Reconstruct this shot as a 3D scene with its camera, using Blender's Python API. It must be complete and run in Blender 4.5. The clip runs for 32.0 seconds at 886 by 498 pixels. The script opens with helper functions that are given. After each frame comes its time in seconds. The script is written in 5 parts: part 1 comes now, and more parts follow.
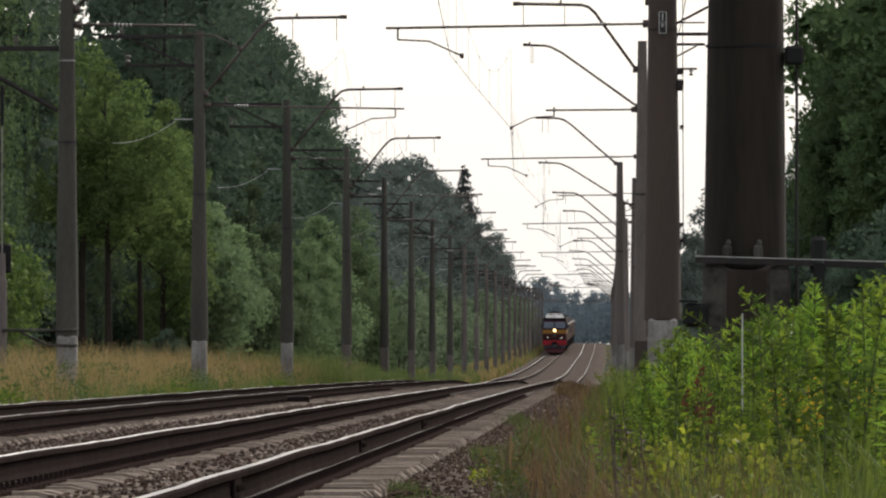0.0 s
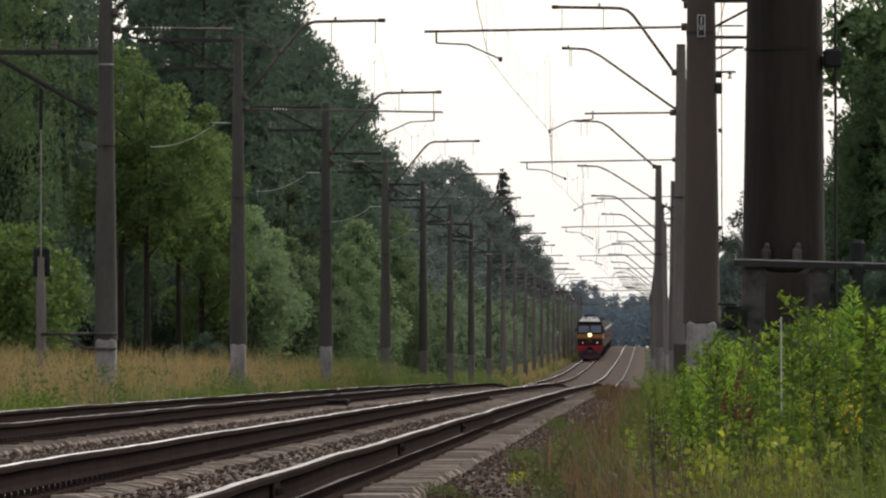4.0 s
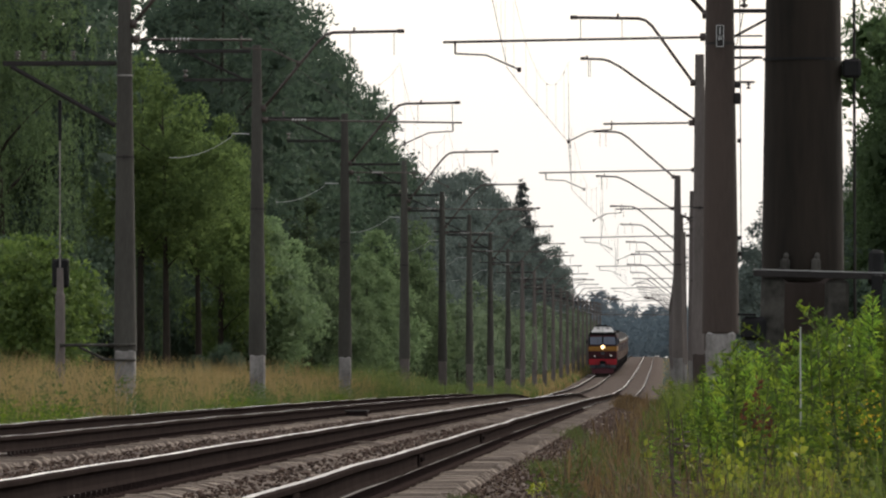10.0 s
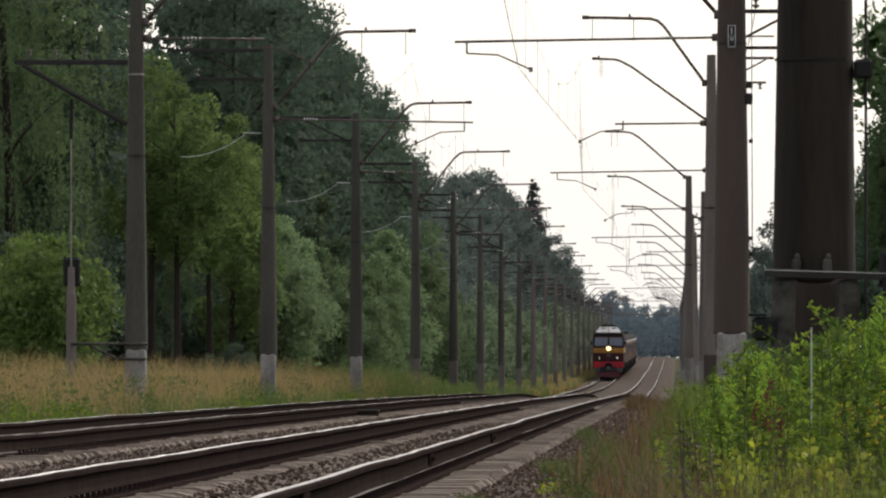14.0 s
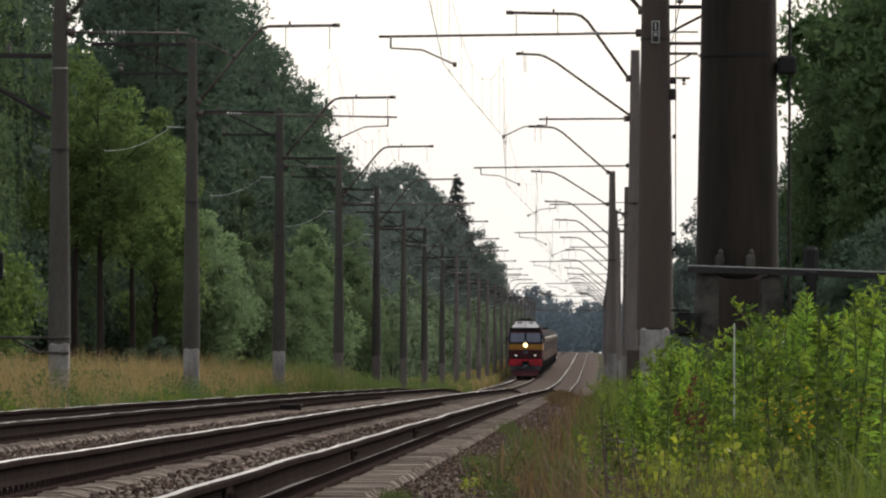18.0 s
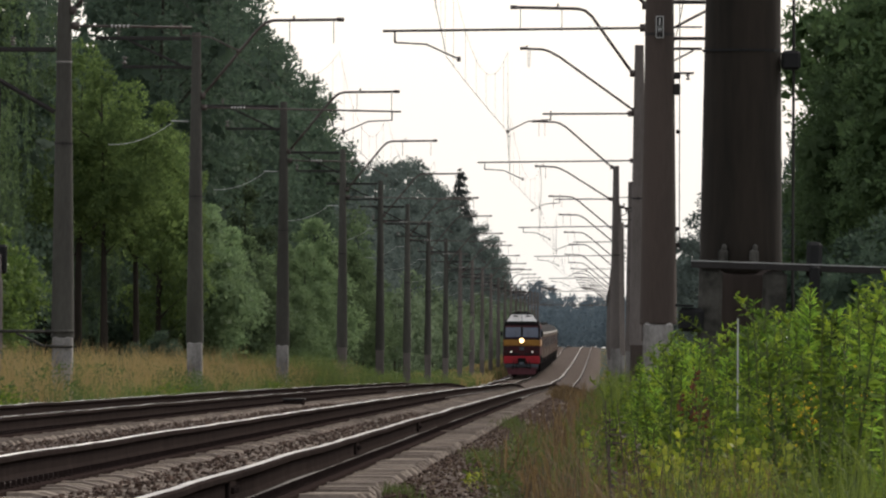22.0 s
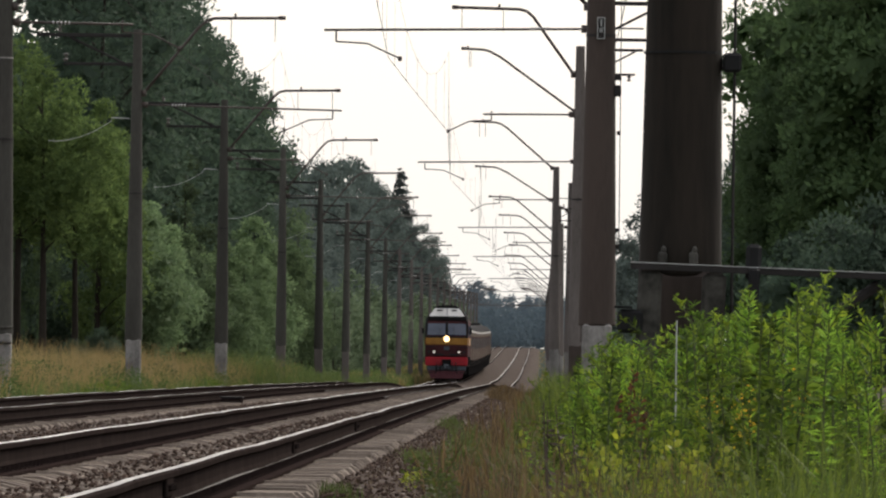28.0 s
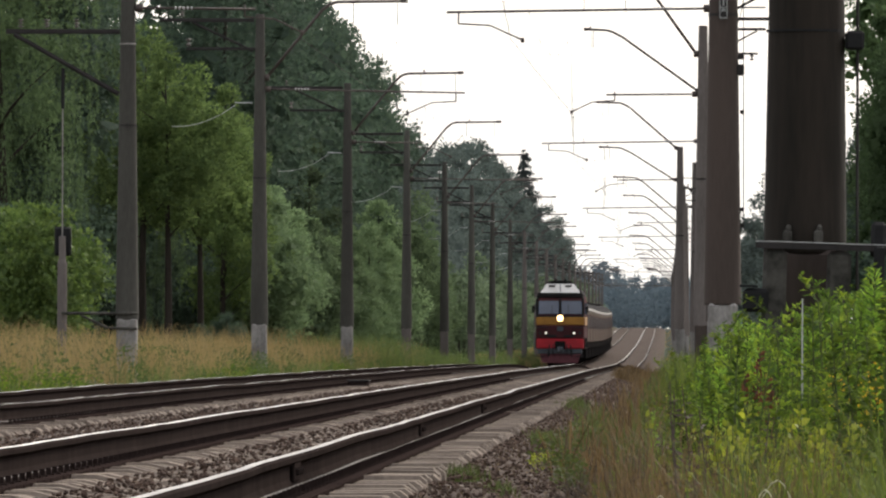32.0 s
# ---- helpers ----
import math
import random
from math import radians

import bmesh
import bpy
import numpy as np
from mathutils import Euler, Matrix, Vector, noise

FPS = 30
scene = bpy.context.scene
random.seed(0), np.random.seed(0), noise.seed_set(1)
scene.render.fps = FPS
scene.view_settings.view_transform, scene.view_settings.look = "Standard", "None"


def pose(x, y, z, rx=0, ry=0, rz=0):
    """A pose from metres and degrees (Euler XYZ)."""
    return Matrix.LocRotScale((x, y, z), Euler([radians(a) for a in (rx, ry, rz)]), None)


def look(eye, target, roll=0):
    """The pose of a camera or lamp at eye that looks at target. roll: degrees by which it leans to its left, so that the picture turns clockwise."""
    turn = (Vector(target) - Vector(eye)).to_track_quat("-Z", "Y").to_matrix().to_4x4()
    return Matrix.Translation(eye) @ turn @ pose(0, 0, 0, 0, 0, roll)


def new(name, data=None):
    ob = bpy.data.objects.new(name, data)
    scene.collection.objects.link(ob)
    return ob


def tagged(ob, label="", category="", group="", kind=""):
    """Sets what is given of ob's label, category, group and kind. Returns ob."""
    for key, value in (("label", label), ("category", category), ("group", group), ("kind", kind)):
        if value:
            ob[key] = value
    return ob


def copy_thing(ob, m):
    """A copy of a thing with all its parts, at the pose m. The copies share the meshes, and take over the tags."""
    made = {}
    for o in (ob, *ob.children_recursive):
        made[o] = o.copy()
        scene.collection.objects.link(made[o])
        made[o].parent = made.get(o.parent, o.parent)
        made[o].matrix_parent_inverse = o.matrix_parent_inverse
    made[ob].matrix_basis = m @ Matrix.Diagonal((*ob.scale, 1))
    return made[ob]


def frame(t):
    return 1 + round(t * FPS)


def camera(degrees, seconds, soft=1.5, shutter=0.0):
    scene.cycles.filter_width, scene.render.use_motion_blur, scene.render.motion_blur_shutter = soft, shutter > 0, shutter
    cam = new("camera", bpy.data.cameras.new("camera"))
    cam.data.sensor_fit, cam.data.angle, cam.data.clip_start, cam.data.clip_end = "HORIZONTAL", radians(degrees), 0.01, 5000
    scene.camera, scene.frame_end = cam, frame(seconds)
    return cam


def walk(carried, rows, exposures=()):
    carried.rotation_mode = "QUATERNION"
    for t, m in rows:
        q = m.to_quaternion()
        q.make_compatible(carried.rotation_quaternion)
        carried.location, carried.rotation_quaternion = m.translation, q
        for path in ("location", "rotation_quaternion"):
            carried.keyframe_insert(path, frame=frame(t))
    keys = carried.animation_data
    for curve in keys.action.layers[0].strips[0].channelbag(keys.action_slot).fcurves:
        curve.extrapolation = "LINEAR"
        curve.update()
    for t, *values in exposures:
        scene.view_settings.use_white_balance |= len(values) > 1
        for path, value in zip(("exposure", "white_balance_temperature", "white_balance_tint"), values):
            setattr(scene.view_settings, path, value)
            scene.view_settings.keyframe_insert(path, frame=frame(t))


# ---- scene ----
LENS = 5.1297
cam = camera(LENS, 32.0, soft=2.25)
EYE = 0.54
# seconds, yaw, pitch, roll of the hand-held camera, which only turns about its place
TURNS = [
    (0.0, 0.9527, 0.6515, -0.0),
    (0.5, 0.9513, 0.6408, -0.009),
    (1.0, 0.9599, 0.6418, -0.0),
    (1.5, 0.9918, 0.646, -0.027),
    (2.0, 1.0261, 0.6463, -0.008),
    (2.5, 1.0664, 0.6606, -0.042),
    (3.0, 1.0961, 0.6717, -0.156),
    (3.5, 1.1319, 0.6688, -0.041),
    (4.0, 1.1781, 0.6711, -0.043),
    (4.5, 1.2255, 0.6757, -0.104),
    (6.5, 1.2255, 0.6707, -0.098),
    (7.0, 1.2495, 0.6835, -0.18),
    (7.5, 1.262, 0.6967, -0.109),
    (8.0, 1.2672, 0.7049, -0.046),
    (8.5, 1.269, 0.7121, -0.126),
    (9.0, 1.274, 0.726, -0.125),
    (9.5, 1.2832, 0.7358, -0.053),
    (10.0, 1.2894, 0.7326, -0.127),
    (10.5, 1.2984, 0.7393, -0.083),
    (11.0, 1.2919, 0.7413, -0.081),
    (11.5, 1.3028, 0.7426, -0.154),
    (12.0, 1.3294, 0.7573, -0.072),
    (12.5, 1.3553, 0.756, -0.082),
    (13.0, 1.3599, 0.7448, 0.106),
    (13.5, 1.3743, 0.7305, 0.025),
    (15.5, 1.2244, 0.731, 0.11),
    (16.0, 1.1448, 0.7187, 0.188),
    (16.5, 1.0585, 0.716, 0.184),
    (17.0, 0.9849, 0.708, 0.175),
    (17.5, 0.9457, 0.7027, 0.203),
    (18.0, 0.9062, 0.7015, 0.167),
    (18.5, 0.8727, 0.6978, 0.2),
    (19.0, 0.8383, 0.6813, 0.259),
    (19.5, 0.8298, 0.6718, 0.212),
    (20.0, 0.8548, 0.679, 0.175),
    (20.5, 0.8769, 0.669, 0.237),
    (21.0, 0.9146, 0.6681, 0.218),
    (21.5, 0.9308, 0.6668, 0.251),
    (22.0, 0.9258, 0.6697, 0.299),
    (22.5, 0.9087, 0.6643, 0.266),
    (23.0, 0.8836, 0.6563, 0.244),
    (23.5, 0.8473, 0.6458, 0.291),
    (24.0, 0.8347, 0.6471, 0.318),
    (24.5, 0.836, 0.6479, 0.347),
    (25.0, 0.8289, 0.6539, 0.399),
    (25.5, 0.8417, 0.66, 0.573),
    (26.0, 0.7706, 0.66, 0.639),
    (26.5, 0.6165, 0.6794, 0.797),
    (28.5, 0.5503, 0.6588, 0.775),
    (29.0, 0.7261, 0.6342, 0.57),
    (29.5, 0.9166, 0.6184, 0.557),
    (30.0, 1.0252, 0.5972, 0.557),
    (30.5, 1.089, 0.5856, 0.426),
    (31.0, 1.1105, 0.5692, 0.411),
    (31.5, 1.2025, 0.559, 0.094),
    (32.0, 1.2995, 0.5589, 0.161),
]
walk(cam, [(t, pose(0, 0, EYE, 90 + pitch, -roll, yaw)) for t, yaw, pitch, roll in TURNS], exposures=[(0.0, 0.11), (30.0, 0.08), (31.0, 0.2), (32.0, 0.40)])

# ---- sky and sun: bright overcast, the sun low behind cloud ahead ----
SUN_ELEV, SUN_AZ = 42.0, 36.0  # degrees; azimuth to the right of the line
world = bpy.data.worlds.new("overcast_sky")
scene.world = world
world.use_nodes = True
wn, wl = world.node_tree.nodes, world.node_tree.links
wn.clear()
w_out, w_bg = wn.new("ShaderNodeOutputWorld"), wn.new("ShaderNodeBackground")
w_sky = wn.new("ShaderNodeTexSky")
w_sky.sky_type, w_sky.sun_disc = "NISHITA", False
w_sky.sun_elevation, w_sky.sun_rotation = radians(SUN_ELEV), radians(SUN_AZ)
w_sky.dust_density = 4.0
w_dim = wn.new("ShaderNodeVectorMath")
w_dim.operation = "SCALE"
w_dim.inputs[3].default_value = 0.16
w_mix = wn.new("ShaderNodeMix")
w_mix.data_type = "RGBA"
w_mix.inputs[0].default_value = 0.58
w_mix.inputs[7].default_value = (1.16, 1.14, 1.12, 1)
wl.new(w_sky.outputs[0], w_dim.inputs[0])
wl.new(w_dim.outputs[0], w_mix.inputs[6])
wl.new(w_mix.outputs[2], w_bg.inputs[0])
w_bg.inputs[1].default_value = 1.2
wl.new(w_bg.outputs[0], w_out.inputs[0])
sun = new("sun", bpy.data.lights.new("sun", "SUN"))
sun.data.energy, sun.data.angle, sun.data.color = 2.9, radians(10), (1.0, 0.95, 0.87)
s_az, s_el = radians(SUN_AZ), radians(SUN_ELEV)
sun.matrix_world = look((math.sin(s_az) * math.cos(s_el) * 50, math.cos(s_az) * math.cos(s_el) * 50, math.sin(s_el) * 50), (0, 0, 0))


# ---- materials ----
def material(name, base, second=None, rough=0.7, metal=0.0, scale=3.0, fine=40.0, bump=0.0, spread=0.0, streak=1.0, spec=0.5):
    """A surface of two colours mixed by noise at two scales; spread: how far single objects and pieces differ."""
    m = bpy.data.materials.new(name)
    m.use_nodes = True
    n, l = m.node_tree.nodes, m.node_tree.links
    b = n["Principled BSDF"]
    b.inputs["Roughness"].default_value, b.inputs["Metallic"].default_value = rough, metal
    b.inputs["Specular IOR Level"].default_value = spec
    second = second or tuple(c * 0.65 for c in base)
    co, mp = n.new("ShaderNodeTexCoord"), n.new("ShaderNodeMapping")
    mp.inputs["Scale"].default_value = (1, 1, 1 / streak)
    who, far, shift = n.new("ShaderNodeObjectInfo"), n.new("ShaderNodeMath"), n.new("ShaderNodeVectorMath")
    far.operation, far.inputs[1].default_value = "MULTIPLY", 41.0
    l.new(who.outputs["Random"], far.inputs[0])
    l.new(co.outputs["Object"], shift.inputs[0])
    l.new(far.outputs[0], shift.inputs[1])
    l.new(shift.outputs[0], mp.inputs[0])
    big, small = n.new("ShaderNodeTexNoise"), n.new("ShaderNodeTexNoise")
    big.inputs["Scale"].default_value, small.inputs["Scale"].default_value = scale, fine
    big.inputs["Detail"].default_value = 5
    for t in (big, small):
        l.new(mp.outputs[0], t.inputs[0])
    add = n.new("ShaderNodeMath")
    add.operation = "MULTIPLY_ADD"
    l.new(small.outputs[0], add.inputs[0])
    add.inputs[1].default_value = 0.45
    l.new(big.outputs[0], add.inputs[2])
    ramp = n.new("ShaderNodeMapRange")
    ramp.inputs[1].default_value, ramp.inputs[2].default_value = 0.52, 0.92
    l.new(add.outputs[0], ramp.inputs[0])
    mix = n.new("ShaderNodeMix")
    mix.data_type = "RGBA"
    mix.inputs[6].default_value, mix.inputs[7].default_value = (*base, 1), (*second, 1)
    l.new(ramp.outputs[0], mix.inputs[0])
    colour = mix.outputs[2]
    if spread:
        ob, geo = n.new("ShaderNodeObjectInfo"), n.new("ShaderNodeNewGeometry")
        s = n.new("ShaderNodeMath")
        s.operation = "ADD"
        l.new(ob.outputs["Random"], s.inputs[0])
        l.new(geo.outputs["Random Per Island"], s.inputs[1])
        r = n.new("ShaderNodeMapRange")
        r.inputs[1].default_value, r.inputs[2].default_value = 0, 2
        r.inputs[3].default_value, r.inputs[4].default_value = 1 - spread, 1 + spread
        l.new(s.outputs[0], r.inputs[0])
        hsv = n.new("ShaderNodeHueSaturation")
        l.new(colour, hsv.inputs["Color"])
        l.new(r.outputs[0], hsv.inputs["Value"])
        colour = hsv.outputs[0]
    l.new(colour, b.inputs["Base Color"])
    if bump:
        bp = n.new("ShaderNodeBump")
        bp.inputs["Strength"].default_value, bp.inputs["Distance"].default_value = bump, 0.02
        l.new(add.outputs[0], bp.inputs["Height"])
        l.new(bp.outputs[0], b.inputs["Normal"])
    return m


def leafy(name, base, second, through_leaf=0.45, rough=0.55, spread=0.35, gloss=0.03):
    """Leaves: diffuse and translucent, each leaf a little different."""
    m = bpy.data.materials.new(name)
    m.use_nodes = True
    n, l = m.node_tree.nodes, m.node_tree.links
    n.clear()
    out = n.new("ShaderNodeOutputMaterial")
    ob, geo = n.new("ShaderNodeObjectInfo"), n.new("ShaderNodeNewGeometry")
    mix = n.new("ShaderNodeMix")
    mix.data_type = "RGBA"
    mix.inputs[6].default_value, mix.inputs[7].default_value = (*base, 1), (*second, 1)
    l.new(geo.outputs["Random Per Island"], mix.inputs[0])
    r = n.new("ShaderNodeMapRange")
    r.inputs[3].default_value, r.inputs[4].default_value = 1 - spread, 1 + spread
    l.new(ob.outputs["Random"], r.inputs[0])
    hsv = n.new("ShaderNodeHueSaturation")
    l.new(mix.outputs[2], hsv.inputs["Color"])
    l.new(r.outputs[0], hsv.inputs["Value"])
    d, t, g = n.new("ShaderNodeBsdfDiffuse"), n.new("ShaderNodeBsdfTranslucent"), n.new("ShaderNodeBsdfGlossy")
    g.inputs["Roughness"].default_value = rough
    g.inputs["Color"].default_value = (0.5, 0.5, 0.5, 1)
    for s in (d, t):
        l.new(hsv.outputs[0], s.inputs[0])
    a, c = n.new("ShaderNodeMixShader"), n.new("ShaderNodeMixShader")
    a.inputs[0].default_value, c.inputs[0].default_value = through_leaf, gloss
    l.new(d.outputs[0], a.inputs[1])
    l.new(t.outputs[0], a.inputs[2])
    l.new(a.outputs[0], c.inputs[1])
    l.new(g.outputs[0], c.inputs[2])
    l.new(c.outputs[0], out.inputs[0])
    return m


def glowing(name, colour, strength):
    m = bpy.data.materials.new(name)
    m.use_nodes = True
    b = m.node_tree.nodes["Principled BSDF"]
    b.inputs["Base Color"].default_value = (*colour, 1)
    b.inputs["Emission Color"].default_value = (*colour, 1)
    b.inputs["Emission Strength"].default_value = strength
    return m


M_SOIL = material("soil", (0.065, 0.05, 0.034), (0.04, 0.042, 0.022), 0.95, scale=0.6, fine=9, bump=0.6, spec=0.05)
M_BALLAST = material("ballast_bed", (0.074, 0.056, 0.046), (0.036, 0.027, 0.022), 0.95, scale=1.6, fine=22, bump=1.0, spec=0.03)
M_STONE = material("ballast_stone", (0.082, 0.056, 0.043), (0.032, 0.022, 0.018), 0.9, scale=8, fine=60, spread=0.85, spec=0.05)
M_STONE_PALE = material("pale_ballast_stone", (0.26, 0.22, 0.185), (0.16, 0.13, 0.11), 0.9, scale=8, fine=60, spread=0.5, spec=0.05)
M_SLEEPER = material("sleeper_concrete", (0.192, 0.155, 0.126), (0.098, 0.078, 0.064), 0.95, scale=2.5, fine=45, bump=0.3, spread=0.35, spec=0.05)
M_RAIL = material("rusty_rail", (0.026, 0.020, 0.018), (0.017, 0.013, 0.012), 0.9, scale=3, fine=70, bump=0.2, spec=0.0)
M_RUNNING = material("polished_rail_top", (0.76, 0.71, 0.63), (0.55, 0.51, 0.45), 0.34, 1.0, scale=1.2, fine=30)
# copy of the polished top, greyed to imitate a weaker reflection
M_RUNNING_DIM = material("dim_reflection_rail_top", (0.31, 0.285, 0.25), (0.19, 0.168, 0.148), 0.46, 1.0, scale=1.2, fine=30)
# lighter colour that imitates the sheen on the rail foot
M_FOOT_SHEEN = material("rail_foot_sheen", (0.085, 0.072, 0.066), (0.026, 0.021, 0.019), 0.8, 0.0, scale=1.2, fine=9, spec=0.2)
M_CLIP = material("oily_iron", (0.028, 0.020, 0.018), rough=0.9, spec=0.0, scale=9)
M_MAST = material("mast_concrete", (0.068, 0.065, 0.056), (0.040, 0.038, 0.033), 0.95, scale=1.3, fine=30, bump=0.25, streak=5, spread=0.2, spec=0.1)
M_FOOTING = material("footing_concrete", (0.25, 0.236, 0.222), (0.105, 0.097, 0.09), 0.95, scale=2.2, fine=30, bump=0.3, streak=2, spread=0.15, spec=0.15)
# grey concrete; on the far masts its paleness stands for haze
M_CONCRETE_GREY_HAZE = material("grey_and_hazed_concrete", (0.125, 0.108, 0.100), (0.075, 0.065, 0.059), 0.95, scale=1.3, fine=30, bump=0.25, streak=5, spread=0.2, spec=0.1)
# the nearest mast's backlit darkness is put into this near-black colour
M_MAST_BACKLIT = material("backlit_mast_concrete", (0.023, 0.018, 0.014), (0.010, 0.009, 0.007), 0.95, scale=3.0, fine=30, bump=0.35, streak=7, spec=0.15)
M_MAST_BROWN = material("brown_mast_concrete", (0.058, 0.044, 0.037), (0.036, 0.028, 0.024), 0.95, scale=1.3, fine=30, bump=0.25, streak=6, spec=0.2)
M_FOOTING_OLD = material("dirty_footing_concrete", (0.066, 0.062, 0.054), (0.018, 0.017, 0.014), 0.95, scale=6, fine=25, bump=0.4, spec=0.2)
M_TUBE = material("weathered_tube", (0.052, 0.036, 0.029), (0.032, 0.024, 0.020), 0.65, 0.1, scale=6, fine=50)
M_STEEL = material("dark_steel", (0.030, 0.027, 0.026), (0.02, 0.018, 0.017), 0.8, 0.0, spec=0.12, scale=5, fine=40)
M_WIRE = material("copper_wire", (0.025, 0.02, 0.018), rough=0.8, spec=0.1, scale=9)
M_PORCELAIN = material("porcelain", (0.30, 0.30, 0.29), (0.22, 0.21, 0.20), 0.3, scale=8)
M_GLAZED = material("brown_glazed_porcelain", (0.075, 0.064, 0.056), (0.05, 0.042, 0.037), 0.5, scale=8)
M_ZINC = material("zinc_steel", (0.42, 0.43, 0.43), (0.3, 0.3, 0.3), 0.45, 0.5, scale=6)
M_PLATE = material("number_plate", (0.36, 0.36, 0.34), (0.26, 0.26, 0.25), 0.6, scale=12)
M_INK = material("black_paint", (0.014, 0.014, 0.014), rough=0.8, spec=0.15)
M_BARK = material("bark", (0.034, 0.028, 0.023), (0.019, 0.016, 0.013), 0.95, scale=2, fine=18, bump=0.5, streak=4, spec=0.05)
M_LEAF = leafy("alder_leaf", (0.074, 0.110, 0.055), (0.104, 0.146, 0.071), 0.45, 0.55, 0.45, 0.015)
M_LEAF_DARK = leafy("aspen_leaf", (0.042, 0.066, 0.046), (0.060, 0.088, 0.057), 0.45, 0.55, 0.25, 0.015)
M_LEAF_BUSH = leafy("willow_leaf", (0.064, 0.100, 0.034), (0.118, 0.166, 0.052), 0.52, 0.55, 0.2, 0.008)
M_LEAF_LIME = leafy("young_willow_leaf", (0.038, 0.066, 0.017), (0.096, 0.138, 0.034), 0.45, 0.5, 0.25, 0.02)
M_LEAF_HAZEL = leafy("hazel_leaf", (0.096, 0.144, 0.068), (0.142, 0.200, 0.094), 0.45, 0.55, 0.42, 0.015)
M_LEAF_BIRCH = leafy("birch_leaf", (0.048, 0.075, 0.034), (0.080, 0.117, 0.050), 0.5, 0.55, 0.25, 0.015)
M_NEEDLE = leafy("spruce_needles", (0.046, 0.058, 0.056), (0.068, 0.082, 0.077), 0.15, 0.7)
M_LEAF_EDGE = leafy("lime_leaf", (0.048, 0.080, 0.033), (0.078, 0.120, 0.047), 0.45, 0.55, 0.3, 0.015)
# distance haze is put into this greyed leaf colour
M_LEAF_FAR_HAZE = leafy("haze_greyed_leaf", (0.066, 0.086, 0.078), (0.094, 0.118, 0.105), 0.45, 0.7, 0.25, 0.015)
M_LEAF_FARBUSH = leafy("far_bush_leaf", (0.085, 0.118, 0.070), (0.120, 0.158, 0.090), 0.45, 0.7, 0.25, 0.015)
# the blue of the haze is painted into the far wood's leaves
M_FAR_HAZE = leafy("haze_blued_wood_leaf", (0.100, 0.138, 0.165), (0.130, 0.170, 0.196), 0.4, 0.8, 0.2)
M_WEED = leafy("weed_leaf", (0.025, 0.058, 0.011), (0.182, 0.298, 0.030), 0.45, 0.5, 0.5, 0.018)
M_TANSY = leafy("tansy_leaf", (0.045, 0.080, 0.014), (0.210, 0.280, 0.026), 0.42, 0.5, 0.5, 0.02)
M_WEED_DARK = leafy("nettle_leaf", (0.026, 0.050, 0.011), (0.118, 0.172, 0.018), 0.5, 0.5, 0.5, 0.015)
M_HERB = leafy("strip_herb_leaf", (0.038, 0.062, 0.018), (0.082, 0.118, 0.032), 0.5, 0.5, 0.3, 0.02)
M_DOCK = leafy("rusty_dock_seed", (0.115, 0.050, 0.026), (0.075, 0.036, 0.022), 0.3, 0.7, 0.2, 0.0)
M_ROUND = leafy("yellow_green_leaf", (0.120, 0.150, 0.016), (0.245, 0.268, 0.026), 0.5, 0.45, 0.2)
M_STEM = material("green_stem", (0.065, 0.09, 0.026), (0.045, 0.05, 0.022), 0.8, spec=0.1, scale=20)
M_DRY = leafy("dry_grass", (0.158, 0.122, 0.050), (0.280, 0.204, 0.086), 0.4, 0.6, 0.15)
M_DRY_DARK = leafy("withered_grass", (0.042, 0.029, 0.015), (0.138, 0.090, 0.038), 0.35, 0.6, 0.15)
M_STRAW = leafy("bleached_straw", (0.36, 0.35, 0.24), (0.50, 0.48, 0.36), 0.3, 0.6, 0.15)
M_GRASS = leafy("green_grass", (0.050, 0.074, 0.020), (0.110, 0.138, 0.038), 0.5, 0.5, 0.2)
M_BLADE = leafy("bank_grass", (0.036, 0.054, 0.010), (0.104, 0.134, 0.022), 0.45, 0.5, 0.2)
M_TUFT = leafy("short_grass", (0.045, 0.062, 0.016), (0.088, 0.110, 0.027), 0.45, 0.5, 0.2)
M_LITTER = leafy("leaf_litter", (0.050, 0.034, 0.022), (0.15, 0.115, 0.08), 0.1, 0.8, 0.2, 0.0)
M_DEAD = material("dead_stalk", (0.05, 0.033, 0.022), (0.03, 0.02, 0.014), 0.9, scale=20)
M_FLOWER = leafy("yellow_flower", (0.38, 0.31, 0.02), (0.45, 0.25, 0.02), 0.4, 0.6, 0.1)
M_RED = material("signal_red_paint", (0.29, 0.015, 0.022), (0.20, 0.013, 0.018), 0.5, spec=0.15, scale=1.5, fine=12)
M_MAROON = material("dark_maroon_paint", (0.050, 0.017, 0.018), (0.034, 0.014, 0.015), 0.8, spec=0.04, scale=1.5, fine=12)
M_ORANGE = material("orange_stripe_paint", (0.27, 0.135, 0.026), (0.20, 0.095, 0.02), 0.5, spec=0.15, scale=1.5, fine=12)
M_CREAM = material("cream_paint", (0.66, 0.63, 0.60), (0.50, 0.47, 0.44), 0.55, scale=1.5, fine=12)
M_SOOT = material("sooty_roof_paint", (0.016, 0.015, 0.015), rough=0.9, spec=0.05, scale=1.5)
# grime colour, blackened further to hold the shadow under the train
M_UNDER_SHADE = material("shaded_underframe_grime", (0.013, 0.012, 0.012), rough=0.95, scale=2, spec=0.0)
M_BLUEGREY = material("bluegrey_paint", (0.060, 0.066, 0.076), spec=0.2, rough=0.6, scale=2)
M_PILOT = material("worn_red_paint", (0.085, 0.026, 0.032), spec=0.15, rough=0.7, scale=3)
